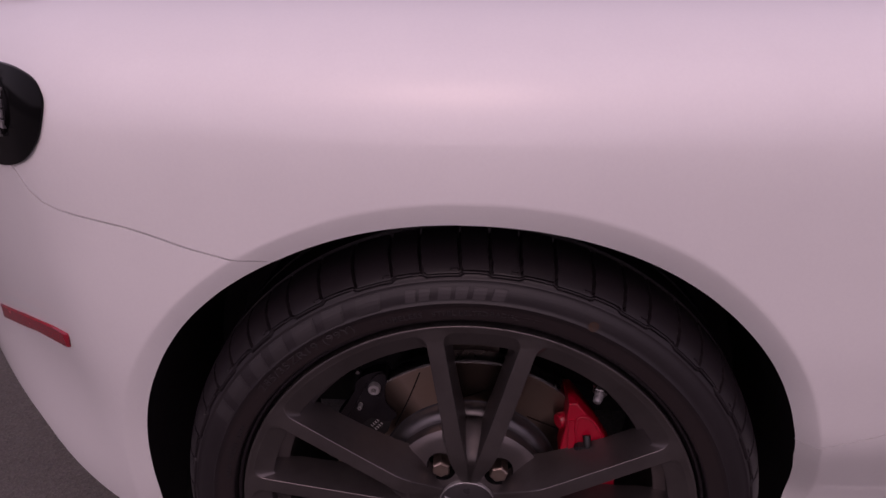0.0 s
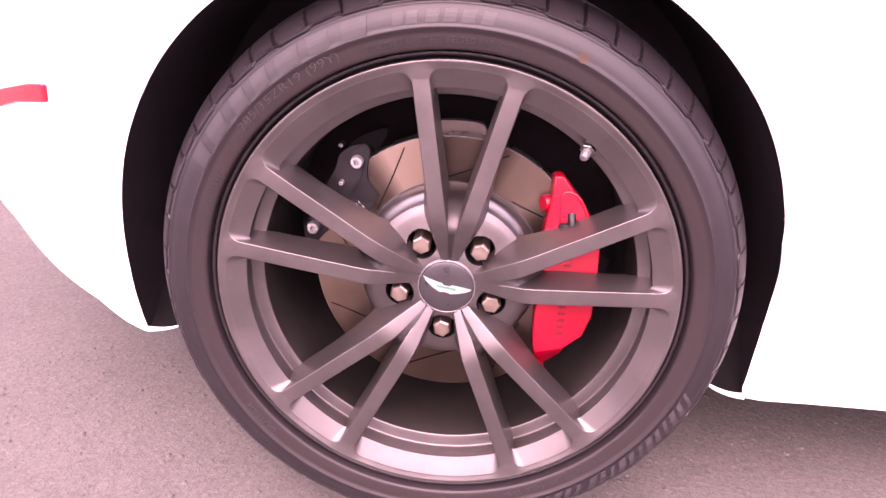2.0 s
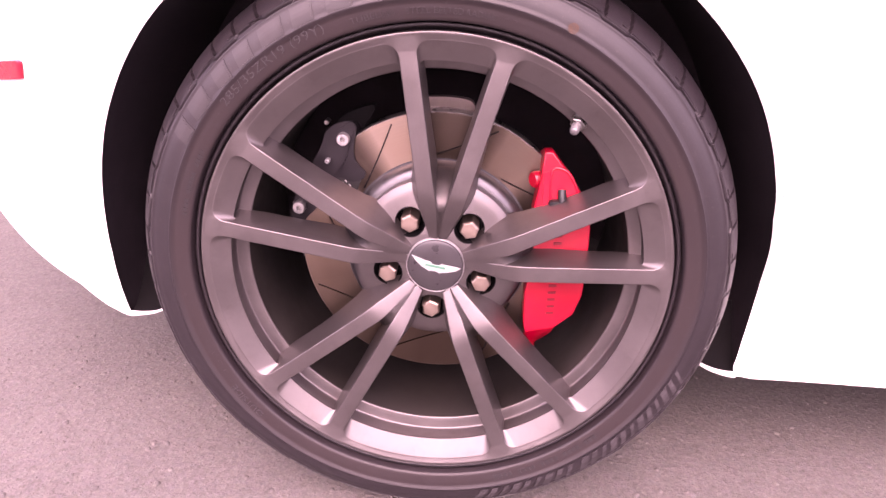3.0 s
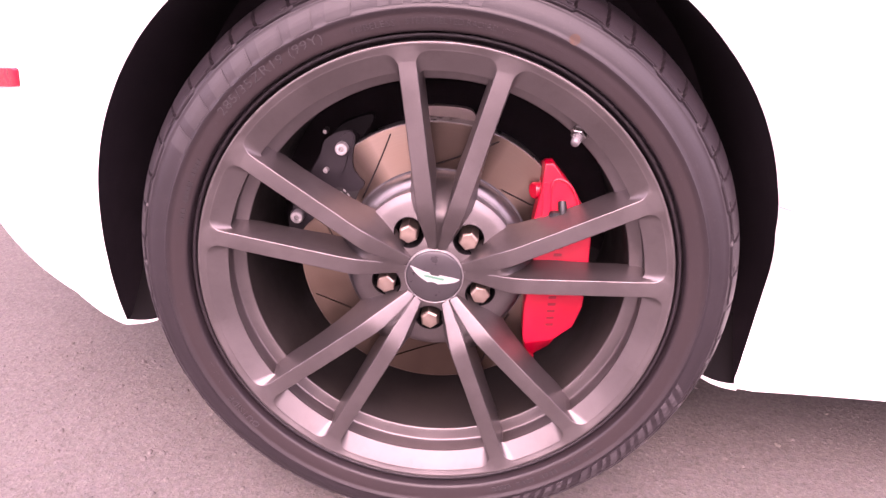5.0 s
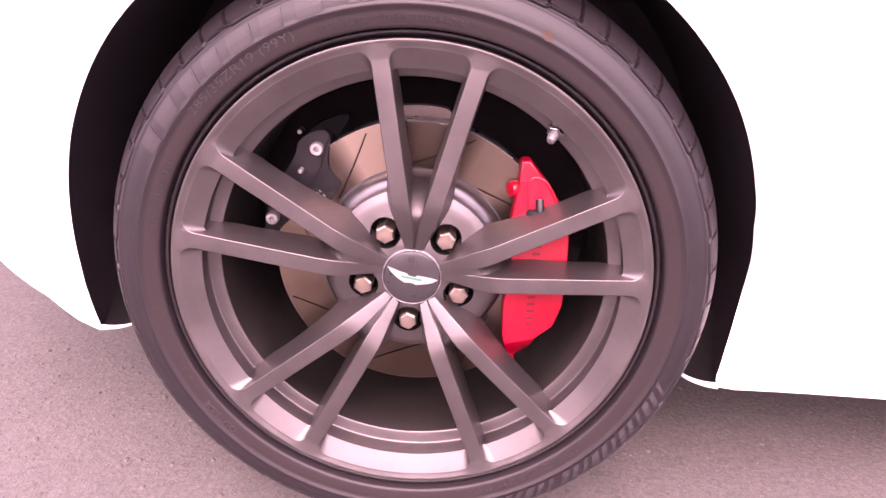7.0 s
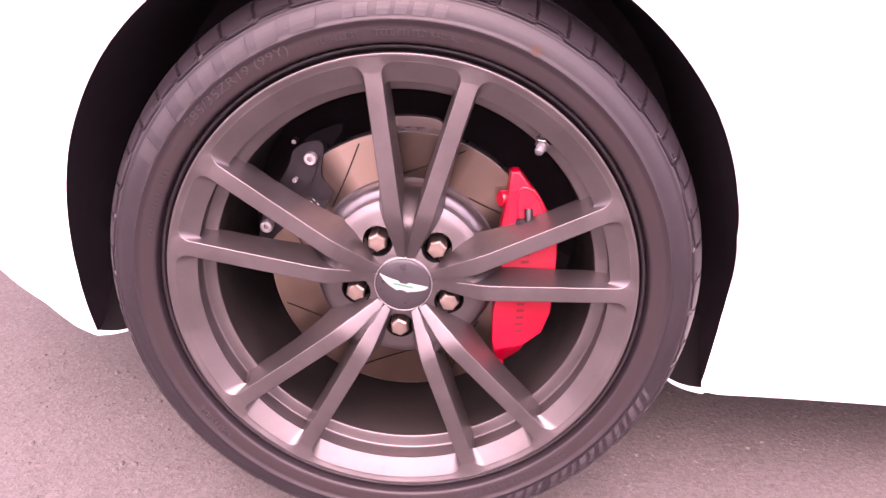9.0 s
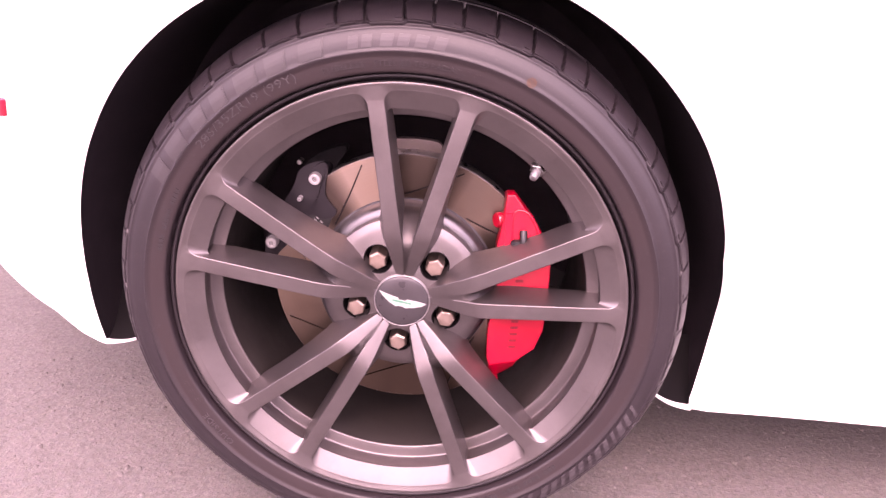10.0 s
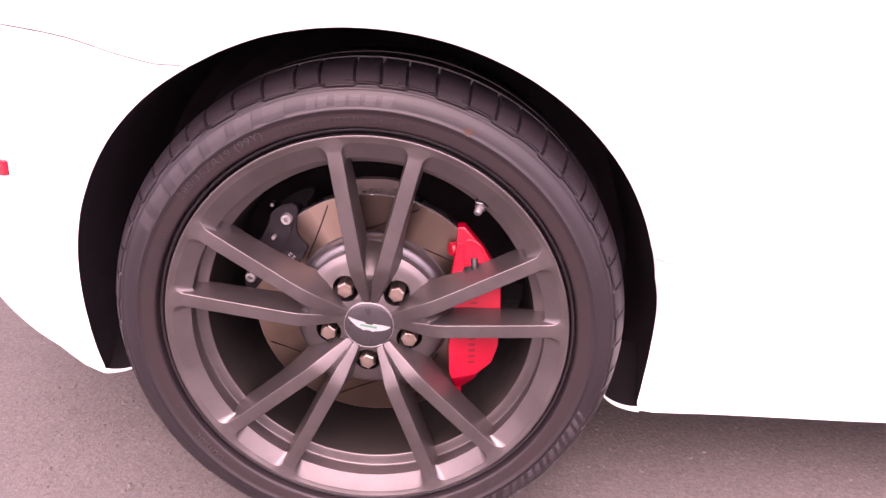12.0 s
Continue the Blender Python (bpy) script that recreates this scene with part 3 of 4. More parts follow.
def spoke_mesh(side):
    bm = bmesh.new()
    edge, lo = {}, {}
    for sign in (-1, 1):
        front, back = window_side(sign, .2512, .0125 if sign < 0 else .0145, 0.0), window_side(sign, .2305, .0040, 1.0)
        shelf = window_side(sign, .2305, .0040, .27)
        rows, m = [], len(SP_Z)
        for i, ((p, n, w), (q, _, _), (s, _, _)) in enumerate(zip(front, back, shelf)):
            yf = face_y(p.x, p.y)
            yb = float(np.interp(q.y, SP_Z, SP_YB)) if i < m else .013
            if i > m + 2:
                q, yb = s, -.0177
            e, f = p - n * .0011, .0011 * (1 - w) + .0002 * w
            mid, turn_in = p.lerp(q, .5), p + n * (.0004 * w)
            chain = [(e.x, yf, e.y), (p.x - n.x * .0004, yf + .36 * f, p.y - n.y * .0004), (turn_in.x, yf + f, turn_in.y), (mid.x, yf + (yb - yf) * .5, mid.y), (q.x, yb, q.y)]
            if i < m:
                chain = [(max(x, .0002), y, z) for x, y, z in chain]
            if i == m + 2:
                chain[3] = (s.x, -.0177, s.y)
            rows.append([bm.verts.new((side * x, y, z)) for x, y, z in chain])
            if i == m + 2:
                # the flank runs on behind the rim's shelf, and the shelf starts from it
                out = (front[m - 1][0] - front[m - 3][0]).normalized() * .010
                a, b = (bm.verts.new((v.co.x + side * out.x, v.co.y, v.co.z + out.y)) for v in rows[-1][3:])
                bm.faces.new((rows[-1][3], rows[-1][4], b, a))
                half = (turn_in + s) / 2
                start = rows[-1][:3] + [bm.verts.new((side * half.x, (yf + f - .0177) / 2, half.y)), rows[-1][3]]
                rows.append(start)
        for r0, r1 in zip(rows, rows[1:]):
            for j in range(4 if r0[0] is not r1[0] else 0):
                bm.faces.new((r0[j], r0[j + 1], r1[j + 1], r1[j]))
        del rows[m + 3]
        edge[sign], lo[sign] = [r[0] for r in rows], [r[-1] for r in rows]
    k = len(SP_Z)
    for i in range(k - 1):
        a, b, c, d = edge[-1][i], edge[1][i], edge[1][i + 1], edge[-1][i + 1]
        bm.faces.new((a, b, c, d))
        bm.faces.new((lo[-1][i], lo[1][i], lo[1][i + 1], lo[-1][i + 1]))
    # the end that spreads into the rim's face
    arc = [bm.verts.new((side * .2566 * math.sin(radians(f)), -.0306, .2566 * math.cos(radians(f)))) for f in [36 * i / 18 for i in range(19)]]
    loop = edge[-1][k - 1:] + arc + edge[1][k - 1:][::-1]
    es = [bm.edges.get((a, b)) or bm.edges.new((a, b)) for a, b in zip(loop, loop[1:] + loop[:1])]
    bmesh.ops.triangle_fill(bm, edges=es, use_beauty=True)
    return bm


proto = {}
for k in range(5):
    for side in (-1, 1):
        turn = pose(0, 0, 0, 0, -(72 * k + PHI) * 1.0, 0)
        if side not in proto:
            proto[side] = by_area(part("spoke", spoke_mesh(side), ALLOY, wheel, at=turn, sharp=40))
        else:
            by_area(part("spoke", proto[side].data, None, wheel, at=turn))


def cone(x, z):
    """The wheel's centre falls back towards its rim, like a shallow cone."""
    r = math.hypot(x, z)
    return 0.0008 + 0.21 * max(r - 0.036, 0) + 0.003 * step(0.090, 0.0975, r)


# the web between the two spokes of a pair: shallow near the cap, then a chute that falls back to the bell
P = []
for i in range(22):
    r = .036 + .0036 * i
    gap = max(.2145 * (r - .0115) - float(np.interp(r, SP_Z, SP_HW)), 0.0)
    w = gap + .0012 + .003 * step(.066, .078, r)
    top = face_y(0, min(r, .084)) - .0002
    fall = .0012 * step(.056, .07, r) + .044 * max(0.0, (r - .071) / .040) ** 1.7
    P.append([(w * q / 4, top + fall - .005 * step(.072, .09, r) * (q / 4) ** 2, r) for q in range(-4, 5)])
web = grid_mesh(P)
bmesh.ops.solidify(web, geom=web.faces[:], thickness=.004)
web0 = part("web", web, ALLOY, wheel, at=pose(0, 0, 0, 0, -PHI, 0))
for k in range(1, 5):
    part("web", web0.data, None, wheel, at=pose(0, 0, 0, 0, -(72 * k + PHI), 0))

# hub plate with the five nut pockets
NUTS = [(0.05715 * math.cos(radians(a + PHI)), 0.05715 * math.sin(radians(a + PHI))) for a in (126, 54, -18, -90, -162)]
bm = plate_with_holes(circle(0.0970, 80), [circle(0.0170, 32, x, z) for x, z in NUTS], 0.0, 0.022)
bmesh.ops.subdivide_edges(bm, edges=[e for e in bm.edges if e.calc_length() > 0.012], cuts=4, use_grid_fill=True)
for v in bm.verts:
    v.co.y += cone(v.co.x, v.co.z)
part("hub_plate", bm, ALLOY, wheel, "grey dished wheel centre with five nut pockets")


def nut_mesh():
    """A hexagonal wheel nut with a chamfered, slightly domed end."""
    rows = [(.0113, .030, 6), (.0116, .001, 6), (.0110, -.0014, 6), (.0094, -.0029, 6), (.0, -.0033, 6)]
    P = [[(r * math.cos(math.pi * i / 3), y, r * math.sin(math.pi * i / 3)) for r, y, _ in rows] for i in range(6)]
    bm = grid_mesh(P, closed_u=True)
    bmesh.ops.remove_doubles(bm, verts=bm.verts, dist=1e-7)
    return bevelled(bm, 0.0004, 2, 25)


nut0 = None
for i, (x, z) in enumerate(NUTS):
    bm = revolve([(.0174, -.0003), (.0172, -.0006), (.0168, -.0004), (.0165, .0008), (.0163, .030), (0, .030)], 32)
    for v in bm.verts:
        if v.co.y < 0.02:
            v.co.y += cone(x + v.co.x, z + v.co.z)
    # pocket walls are near-black: the recess's shade is painted into them
    part("pocket", bm, SHADE_BLACK, wheel, at=pose(x, 0, z))
    at = pose(x, .001, z, 0, 30 + 17 * i, 0)
    if nut0 is None:
        nut0 = part("wheel_nut", nut_mesh(), NUT, wheel, "bright hexagonal wheel nut", smooth=False, at=at)
    else:
        tagged(part("wheel_nut", nut0.data, None, wheel, at=at), "bright hexagonal wheel nut")

cap = part("centre_cap", revolve([(.0318, .016), (.0320, -.0015), (.0312, -.0042), (.029, -.0052), (.016, -.0062), (0, -.0066)], 72), CAP, wheel, "round grey centre cap with a white winged emblem")
part("cap_ring", revolve([(.0316, .012), (.0332, .010), (.0334, -.0025), (.0331, -.0036), (.0326, -.0040), (.0321, -.0034)], 72), BOLT, wheel, "thin chrome ring")


def flat_piece(name, outline, y0, y1, material, parent, label="", at=None):
    bm = bmesh.new()
    vs = [bm.verts.new((x, y0, z)) for x, z in outline]
    es = [bm.edges.new((a, b)) for a, b in zip(vs, vs[1:] + vs[:1])]
    bmesh.ops.triangle_fill(bm, edges=es, use_beauty=True)
    r = bmesh.ops.extrude_face_region(bm, geom=bm.faces[:])
    bmesh.ops.translate(bm, vec=(0, y1 - y0, 0), verts=[g for g in r["geom"] if isinstance(g, bmesh.types.BMVert)])
    return part(name, bm, material, parent, label, smooth=False, at=at)


WING = [(-.0285, .0085), (-.020, .0068), (-.010, .0052), (-.006, .0050), (-.004, .0026), (.004, .0026), (.006, .0048), (.010, .0048), (.020, .0048), (.0285, .0040),
        (.024, .0000), (.016, -.0034), (.010, -.0050), (.006, -.0066), (.003, -.0052), (-.003, -.0052), (-.006, -.0066), (-.010, -.0046), (-.016, -.0020), (-.023, .0030)]
flat_piece("emblem", WING, -.0074, -.0045, WHITE, wheel, "white winged emblem", at=pose(0, 0, 0, 0, 9, 0))
flat_piece("emblem_bar", [(-.0115, -.0006), (.0115, -.0006), (.0115, .0022), (-.0115, .0022)], -.0079, -.0070, GREEN, wheel, "small green bar", at=pose(0, 0, 0, 0, 9, 0))

# valve
VALVE = Matrix.Translation((.1400, -.012, .1735)) @ Vector((.010, .022, .013)).to_track_quat("Y", "Z").to_matrix().to_4x4()
valve = part("valve", revolve([(0, -.0135), (.0030, -.0135), (.0041, -.0128), (.0046, -.0115), (.0046, -.0095), (.0050, -.0090), (.0050, -.0010), (.0056, -.0004), (.0056, .03), (0, .03)], 20),
             VALVE_CAP, wheel, "bright metal valve stem with a pale cap", at=VALVE)
part("collar", revolve([(.0048, -.0020), (.0076, -.0020), (.0082, -.0013), (.0082, .0026), (.0076, .0032), (.005, .0032)], 6), STEEL, valve, "bright hexagonal collar", smooth=False)
part("washer", revolve([(.005, .0036), (.0090, .0036), (.0094, .0042), (.0094, .0054), (.0090, .0060), (.005, .0060)], 24), STEEL, valve)

# ---- tyre ----
SIDE = [(.2545, -.012), (.2604, -.0150), (.2622, -.0180), (.2627, -.0220), (.2634, -.0252), (.2644, -.0266), (.2662, -.0270), (.2676, -.0262), (.2682, -.0240), (.2684, -.0222), (.2688, -.0222), (.2691, -.0260), (.2694, -.0338), (.2699, -.0353), (.2710, -.0363),
      (.2728, -.0370), (.2750, -.0374), (.2780, -.0380),
      (.2840, -.0392), (.2882, -.0395), (.2894, -.0409), (.2914, -.0411), (.2926, -.0396), (.2960, -.0394), (.3010, -.0388), (.3046, -.0378), (.3068, -.0368), (.3090, -.0358), (.3120, -.0340), (.3131, -.0342), (.3142, -.0336),
      (.3160, -.0316)]
TREAD = [(.3175, -.0305), (.3188, -.0292), (.3200, -.0280), (.3214, -.0262), (.3228, -.0244), (.3242, -.0224), (.3256, -.0203), (.3270, -.0180), (.3290, -.0145), (.3310, -.0105), (.3330, -.0055), (.3350, .0005), (.3368, .0070), (.3382, .015),
      (.3395, .025), (.3402, .036), (.3403, .0375), (.3340, .0385), (.3340, .0465), (.3408, .0475), (.3412, .07), (.3414, .092), (.3345, .093), (.3345, .103), (.3415, .104), (.3412, .14), (.3400, .19), (.335, .222),
      (.320, .243), (.295, .250), (.270, .243), (.258, .228), (.2545, .215)]


def finer(profile):
    """More rows where the tread meets the side wall."""
    out = [profile[0]]
    for (r0, y0), (r1, y1) in zip(profile, profile[1:]):
        k = max(1, int(math.hypot(r1 - r0, y1 - y0) / 0.0005)) if 0.311 < r0 < 0.3235 and y0 < 0 else 1
        out += [(r0 + (r1 - r0) * i / k, y0 + (y1 - y0) * i / k) for i in range(1, k + 1)]
    return out


WALL, TY = SIDE + TREAD, finer(SIDE + TREAD)
EDGE = next(i for i, p in enumerate(TY) if p[1] > 0.036)


def tyre_mesh():
    n, m = 2160, len(TY)
    r = np.array([p[0] for p in TY])
    y = np.array([p[1] for p in TY])
    dr, dy = np.gradient(r), np.gradient(y)
    ln = np.hypot(dr, dy)
    nr, ny = -dy / ln, dr / ln
    nr, ny = np.where(np.arange(m) < EDGE, np.abs(nr), nr), np.where(np.arange(m) < EDGE, -np.abs(ny), ny)
    th = np.arange(n) / n * 2 * np.pi
    T, Rr = np.meshgrid(th, r, indexing="ij")
    push = np.zeros((n, m))
    rng = np.random.RandomState(4)
    pitch = np.cumsum(rng.choice([5.3, 6.2, 7.0], 58))
    pitch = pitch / pitch[-1] * 2 * np.pi
    shoulder = (Rr > .3195) & (np.arange(m)[None, :] < EDGE)
    for i, a in enumerate(pitch):
        lean = a + (Rr - .33) * 0.55
        d = np.abs((T - lean + np.pi) % (2 * np.pi) - np.pi)
        low = .3185 if i % 2 else .3205
        push += np.where((d < .0048) & shoulder & (Rr > low), -.0060, 0)
        # the small hook where the groove ends, and the stepped line round the shoulder
        d2 = (T - a - .004 + np.pi) % (2 * np.pi) - np.pi
        push += np.where((d2 > 0) & (d2 < .022) & (np.abs(Rr - (low + .0008)) < .0009), -.0016, 0)
    # the stepped double line below the blocks: it jogs in and out over every two blocks
    span = np.append(pitch[::2], pitch[0] + 2 * np.pi)
    turn = (th - pitch[0]) % (2 * np.pi) + pitch[0]
    k = np.clip(np.searchsorted(span, turn, side="right") - 1, 0, len(span) - 2)
    u = (turn - span[k]) / (span[k + 1] - span[k])
    line = .3168 + .0022 * (np.clip((u - .46) / .07, 0, 1) - np.clip((u - .93) / .07, 0, 1))
    for off, hgt, half in ((.0013, -.0030, .0006), (.0002, .0008, .0005), (-.0011, -.0020, .0005)):
        push += np.where((np.abs(Rr - line[:, None] - off) < half) & (np.arange(m)[None, :] < EDGE), hgt, 0)
    push = np.maximum(push, -.0062)
    RR, YY = r[None, :] + nr[None, :] * push, y[None, :] + ny[None, :] * push
    # flattened where it stands on the ground
    X, Z = RR * np.cos(T), RR * np.sin(T)
    lean = radians(-CAMBER)
    Z = np.maximum(Z, (-AXLE + 0.0006 + YY * math.sin(lean)) / math.cos(lean))
    V = np.stack([X, YY, Z], -1).reshape(-1, 3)
    i, j = np.meshgrid(np.arange(n), np.arange(m - 1), indexing="ij")
    i2 = (i + 1) % n
    F = np.stack([i * m + j, i * m + j + 1, i2 * m + j + 1, i2 * m + j], -1).reshape(-1, 4)
    me = bpy.data.meshes.new("tyre")
    me.from_pydata(V.tolist(), [], F.tolist())
    me.materials.append(TYRE)
    me.shade_smooth()
    me.set_sharp_from_angle(angle=radians(50))
    return me


part("tyre", tyre_mesh(), None, wheel, "low-profile road tyre with raised side wall lettering")


def wall_y(r):
    return float(np.interp(r, [p[0] for p in SIDE], [p[1] for p in SIDE]))


def wrap(bm, r0, a0, lift=0.0012, depth=0.001):
    """Bends flat lettering (x along, z up, metres) round the side wall; a0 is the angle of its middle, reading clockwise."""
    for v in bm.verts:
        r = r0 + v.co.z
        a = radians(a0) - v.co.x / r0
        up = lift if v.co.y > 0.5 else -depth
        v.co = (r * math.cos(a), wall_y(r) - up, r * math.sin(a))
    return bm


def lettering(text, r0, a0, size, width):
    """Raised words on the tyre, in the built-in font."""
    cu = bpy.data.curves.new("words", "FONT")
    cu.body, cu.size, cu.align_x, cu.resolution_u, cu.offset = text, size, "CENTER", 2, -0.00018
    tmp = new("words", cu)
    me = bpy.data.meshes.new_from_object(tmp.evaluated_get(bpy.context.evaluated_depsgraph_get()))
    bpy.data.objects.remove(tmp)
    bm = bmesh.new()
    bm.from_mesh(me)
    bmesh.ops.triangulate(bm, faces=bm.faces)
    bmesh.ops.subdivide_edges(bm, edges=[e for e in bm.edges if e.calc_length() > 0.004], cuts=1)
    xs = [v.co.x for v in bm.verts]
    k = width / (max(xs) - min(xs))
    for v in bm.verts:
        v.co = (v.co.x * k, 1.0, v.co.y)
    r = bmesh.ops.extrude_face_region(bm, geom=bm.faces[:])
    for g in r["geom"]:
        if isinstance(g, bmesh.types.BMVert):
            g.co.y = 0.0
    return part("raised_word", wrap(bm, r0, a0), LIT_RUBBER, wheel, "raised rubber lettering", smooth=False)


lettering("TUBELESS", .2765, 104.3, .0085, .044)
lettering("STEEL", .2765, 95.3, .0085, .0235)
lettering("BELTED", .2765, 89.3, .0085, .0275)
lettering("RADIAL", .2765, 83.0, .0085, .0275)
lettering("285/35ZR19", .2790, 132.0, .0125, .086)
lettering("(99Y)", .2790, 118.0, .0125, .036)
lettering("OUTSIDE", .2780, 219.5, .010, .050)


def bars(r0, height, spans, slant=0.0, lift=0.0008, material=None):
    """Plain raised bars that stand for lettering: spans of (middle angle, width)."""
    for a, w in spans:
        n = 4
        P = []
        m = max(4, int(height / 0.001))
        for zz in [(k / m - 0.5) * height for k in range(m + 1)]:
            P.append([((-0.5 + i / n) * w + slant * zz, 1.0, zz) for i in range(n + 1)])
        bm = grid_mesh(P)
        r = bmesh.ops.extrude_face_region(bm, geom=bm.faces[:])
        for g in r["geom"]:
            if isinstance(g, bmesh.types.BMVert):
                g.co.y = 0.0
        part("raised_bar", wrap(bm, r0, a, lift), material or TYRE, wheel, smooth=False)


bars(.3015, .0120, [(101.2, .0105), (98.6, .0105), (94.8, .0125), (91.6, .0115), (88.2, .0125), (84.6, .0120)], 0.2, 0.0009, LIT_RUBBER)
big = [(150.5, .020), (144.0, .028), (136.6, .020), (130.6, .020), (123.8, .027), (117.0, .023), (109.6, .026)]
bars(.3012, .0185, big, 0.25, 0.0009, RAISED)
bars(.3012, .0150, [(a, w - .0040) for a, w in big], 0.25, 0.0013, RAISED)
bars(.3035, .0165, [(-20 - 2.75 * i - (1.2 if i > 11 else 0), .0056 + .0022 * (i % 3)) for i in range(21)], 0.75, 0.0010, LIT_RUBBER)
bars(.2790, .0052, [(-44 - 1.25 * i, .0036) for i in range(24) if i % 5 != 3], 0.0, 0.0008, MATT)
bars(.2785, .0050, [(205 + 2.6 * i, .0055) for i in range(3)], 0.0, 0.0005)
bars(.2785, .0055, [(80.2 - 2.0 * i, .006) for i in range(3)], 0.0, 0.0005)
bars(.2770, .0044, [(168 - 1.1 * i, .0032) for i in range(15) if i % 6 != 4], 0.0, 0.0007, MATT)
spot = wrap(grid_mesh([[(0.0052 * k * math.cos(i * math.pi / 8), 1.0, 0.0052 * k * math.sin(i * math.pi / 8)) for k in (0.05, 0.5, 1.0)] for i in range(16)], closed_u=True), .2955, 65.8, 0.0006)
part("paint_spot", spot, RUST, wheel, "faded orange factory paint spot")

# ---- brake ----
slots = []
for k in range(8):
    a = 143 - 45 * k
    left, right = [], []
    p0 = (.114 * math.cos(radians(a)), .114 * math.sin(radians(a)))
    p1 = (.1592 * math.cos(radians(a - 31)), .1592 * math.sin(radians(a - 31)))
    ln = math.hypot(p1[0] - p0[0], p1[1] - p0[1])
    ux, uz = (p1[0] - p0[0]) / ln, (p1[1] - p0[1]) / ln
    for i in range(7):
        t, w = i / 6, 0.0009
        x, z = p0[0] + ux * ln * t + uz * 0.0012 * math.sin(math.pi * t), p0[1] + uz * ln * t - ux * 0.0012 * math.sin(math.pi * t)
        left.append((x - uz * w, z + ux * w)), right.append((x + uz * w, z - ux * w))
    slots.append(left + right[::-1])
brake = part("brake_disc", plate_with_holes(circle(.165, 160), slots, .050, .0525), DISC, car, "slotted steel brake disc with a brown film", smooth=False, at=HUB)
part("disc_rim", revolve([(.1642, .0499), (.1650, .0504), (.1654, .0512), (.1654, .0545), (.162, .0547)], 120), BOLT, brake, "bright worn rim of the disc")
part("disc_edge", revolve([(.164, .0548), (.1650, .055), (.1650, .0765), (.1642, .078), (.10, .078)], 120), STEEL, brake, "dull steel disc edge")
part("disc_core", revolve([(.1640, .0545), (.10, .0545)], 60), CAST, brake)
part("disc_bell", revolve([(.070, .0345), (.090, .0315), (.0975, .0315), (.1035, .0335), (.1075, .0385), (.1092, .045), (.1098, .0498), (.1120, .0499)], 120), BELL, brake, "smooth silver disc bell")
shield = [(.1735 * math.cos(radians(a)), .1735 * math.sin(radians(a))) for a in (103, 100, 97, 94, 91, 88, 84, 81)] + [(.032, .168), (.0345, .160), (.032, .140), (-.040, .140)]
part("dust_shield", prism(rounded(shield, 1), .094, .106, .0035), TAN, brake, "tan metal dust shield edge")

CAL = [(.113, .144), (.122, .1445), (.134, .130), (.147, .113), (.163, .083), (.173, .049), (.1745, .010), (.174, -.036), (.166, -.063), (.144, -.102), (.121, -.120), (.112, -.108), (.108, -.080), (.106, -.037), (.111, .000), (.1105, .040), (.1065, .066), (.1115, .110)]


def caliper_mesh():
    bm = loft([[(x, .040, z - .010 * step(.06, .14, z)) for x, z in CAL], [(x, .098, z - .030 * step(-.02, .1, z) + .012 * step(.02, .1, -z)) for x, z in CAL]])
    face = min(bm.faces, key=lambda f: f.calc_center_median().y)
    bmesh.ops.inset_region(bm, faces=[face], thickness=.0105, depth=0.0)
    for v in face.verts:
        v.co.y -= .021
        v.co.z = max(v.co.z, -.086 + 0.25 * (v.co.x - .13))
    return bevelled(bm, .0022, 3, 20)


caliper = part("brake_caliper", caliper_mesh(), RED, car, "bright red multi-piston brake caliper", at=HUB)
pocket = rounded([(.121, .117), (.137, .117), (.148, .104), (.158, .080), (.142, .078), (.128, .071), (.1235, .078)], 2)
part("pocket_rim", tube([(x, .0186, z) for x, z in pocket], .0017, True), RED, caliper)
part("chamfer_strip", prism([(.1135, .112), (.1200, .113), (.1230, .074), (.1160, .070)], .0165, .03, .0012), RED, caliper)
bleed = part("bleed_nipple", revolve([(0, -.0060), (.0032, -.0060), (.0039, -.0050), (.0046, .002), (.0046, .010), (0, .010)], 18), BLACK, caliper, "black rubber bleed nipple cap", at=pose(.1365, .013, .0835, 62, 0, 8))
part("nipple_base", box(.1270, .1425, .010, .022, .0735, .0810, .0022), BLACK, caliper)
part("nipple_bolt", revolve([(0, -.003), (.0030, -.003), (.0036, -.0022), (.0036, .008), (0, .008)], 6), CAST, caliper, at=pose(.1255, .014, .0775))
part("casting_seam", tube([(.1425, .0190, .0772), (.1480, .0190, .0768), (.1560, .0195, .0760), (.1620, .0230, .0752)], .0011), RED, caliper)
part("piston_boss", revolve([(0, -.010), (.0080, -.010), (.0095, -.008), (.0095, .012), (0, .012)], 28), RED, caliper, at=pose(.1125, .040, .097, 0, 0, -62))
part("caliper_foot", prism([(.118, -.108), (.126, -.117), (.120, -.124), (.112, -.114)], .022, .06, .002), RED, caliper)
part("bridge_bolt", revolve([(0, -.004), (.0035, -.004), (.0040, -.003), (.0040, .006), (0, .006)], 12), STEEL, caliper, at=pose(.166, .026, .036))
part("bridge_bolt", revolve([(0, -.004), (.0035, -.004), (.0040, -.003), (.0040, .006), (0, .006)], 12), STEEL, caliper, at=pose(.161, .026, -.036))
for i in range(12):
    z = -.064 + i * .0090
    if i == 5:
        continue
    flat_piece("print_bar", [(.1335, z), (.1335, z + .0030), (.1425, z + .0038), (.1425, z + .0008)], .0182, .0195, DARK_RED, caliper)

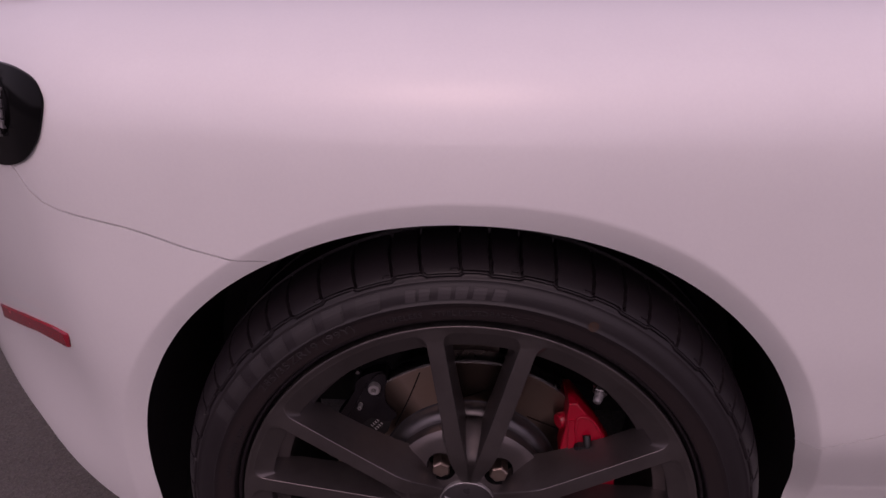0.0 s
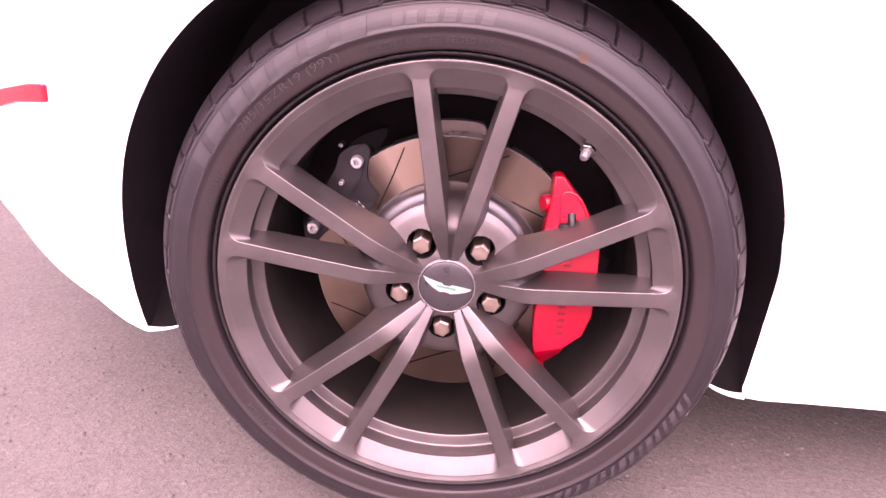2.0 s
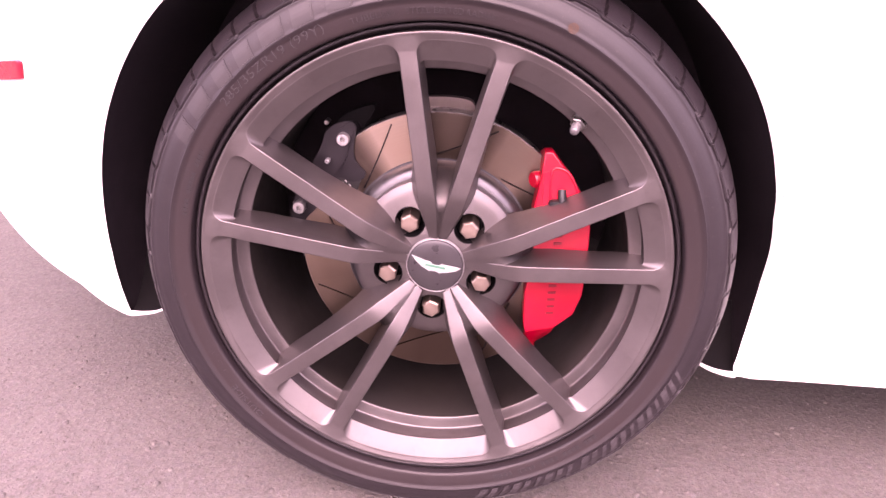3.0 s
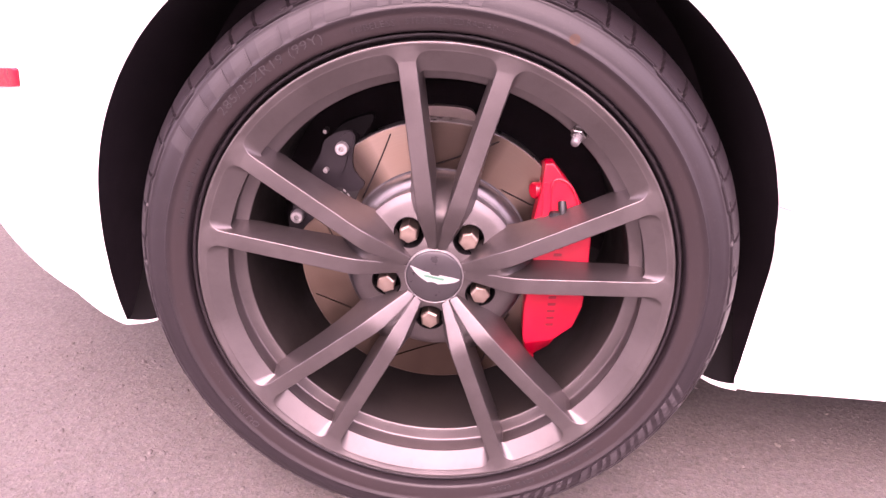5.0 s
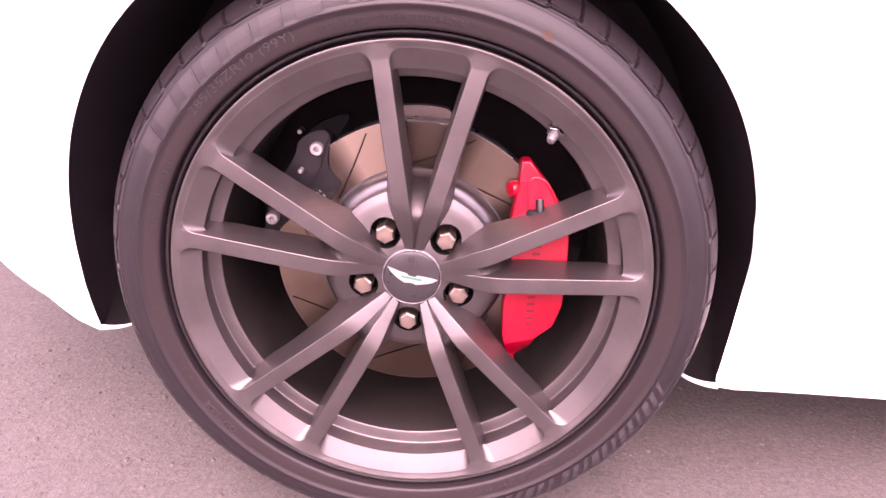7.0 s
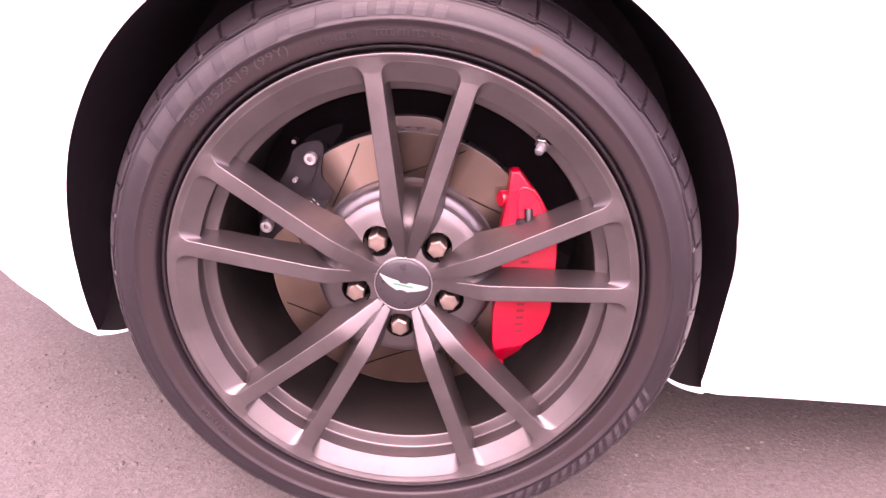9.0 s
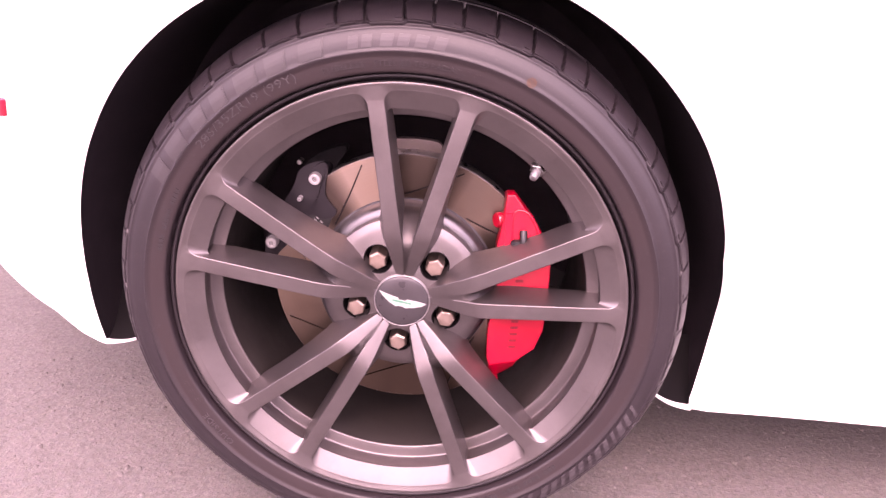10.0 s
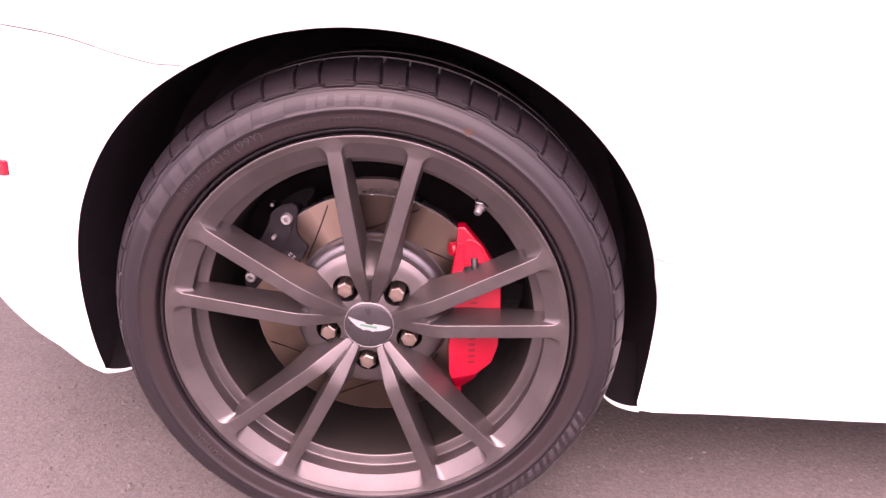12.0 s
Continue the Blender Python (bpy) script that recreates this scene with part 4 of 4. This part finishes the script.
BR = [(-.100, .1475), (-.106, .1500), (-.116, .1475), (-.126, .1430), (-.136, .134), (-.137, .124), (-.142, .113), (-.149, .101), (-.159, .085), (-.167, .070), (-.172, .055), (-.176, .041), (-.177, .025), (-.172, .017), (-.164, .021), (-.157, .032),
      (-.146, .043), (-.136, .052), (-.134, .068), (-.124, .080), (-.116, .083), (-.106, .077), (-.092, .080), (-.087, .090), (-.095, .097), (-.101, .105), (-.1025, .116), (-.101, .130), (-.0985, .140)]
bracket = part("parking_caliper", bevelled(loft([[(x, .046, z) for x, z in rounded(BR, 1)], [(x, .084, z - .010 * step(.02, .12, z)) for x, z in rounded(BR, 1)]]), .003), CAST, car, "dark cast parking brake caliper with bright bolts", at=HUB)
horn = rounded([(-.099, .128), (-.091, .143), (-.082, .157), (-.084, .163), (-.098, .159), (-.124, .147), (-.136, .130)], 1)
# the bridge's near-black colour carries the shade deep behind the wheel
part("bridge", prism(horn, .078, .096, .004), SHADE_BLACK, bracket, "caliper bridge over the disc, coloured near-black for shade")
rail = rounded([(-.106, .150), (-.098, .146), (-.106, .128), (-.110, .104), (-.128, .082), (-.139, .068), (-.150, .078), (-.142, .094), (-.132, .112), (-.127, .126), (-.118, .139)], 2)
part("bracket_rib", prism(rail, .0435, .05, .002), CAST, bracket)
part("bleed_screw", revolve([(0, -.004), (.0024, -.004), (.0030, -.003), (.0030, .008), (0, .008)], 12), STEEL, bracket, "small bright screw", at=pose(-.1335, .052, .1455))


def bolt(name, x, y, z, r):
    b = part(name, revolve([(r * .36, -.001), (r * .42, -.006), (r * .86, -.006), (r, -.0045), (r, .004), (r * 1.25, .0045), (r * 1.25, .006), (0, .006)], 24), BOLT, bracket, "bright socket-head bolt", at=pose(x, y, z))
    part("socket", revolve([(0, -.0008), (r * .37, -.0008), (r * .39, .002)], 6), STEEL, bracket, at=pose(x, y, z))
    return b


bolt("bolt", -.113, .042, .1295, .0074)
bolt("bolt", -.166, .042, .0445, .0074)
bolt("rivet", -.131, .041, .1035, .0028)
pad = prism([(-.136, .066), (-.124, .081), (-.112, .084), (-.094, .080), (-.100, .062), (-.112, .048), (-.138, .050)], .0478, .0508, .0006)
part("brake_pad", pad, BLACK, bracket, "black brake pad end with pale print")
for row, count in ((0, 5), (1, 4)):
    for i in range(count):
        x, z = -.1185 + i * .0026 + row * .0046, .0680 + i * .0027 - row * .0046
        flat_piece("print_bar", [(x, z), (x + .0008, z + .0008), (x - .0018, z + .0034), (x - .0026, z + .0026)], .0472, .0482, LABEL, bracket)
part("hub_carrier", revolve([(0, .10), (.07, .10), (.085, .12), (.085, .34), (0, .34)], 40), BLACK, car, at=HUB)
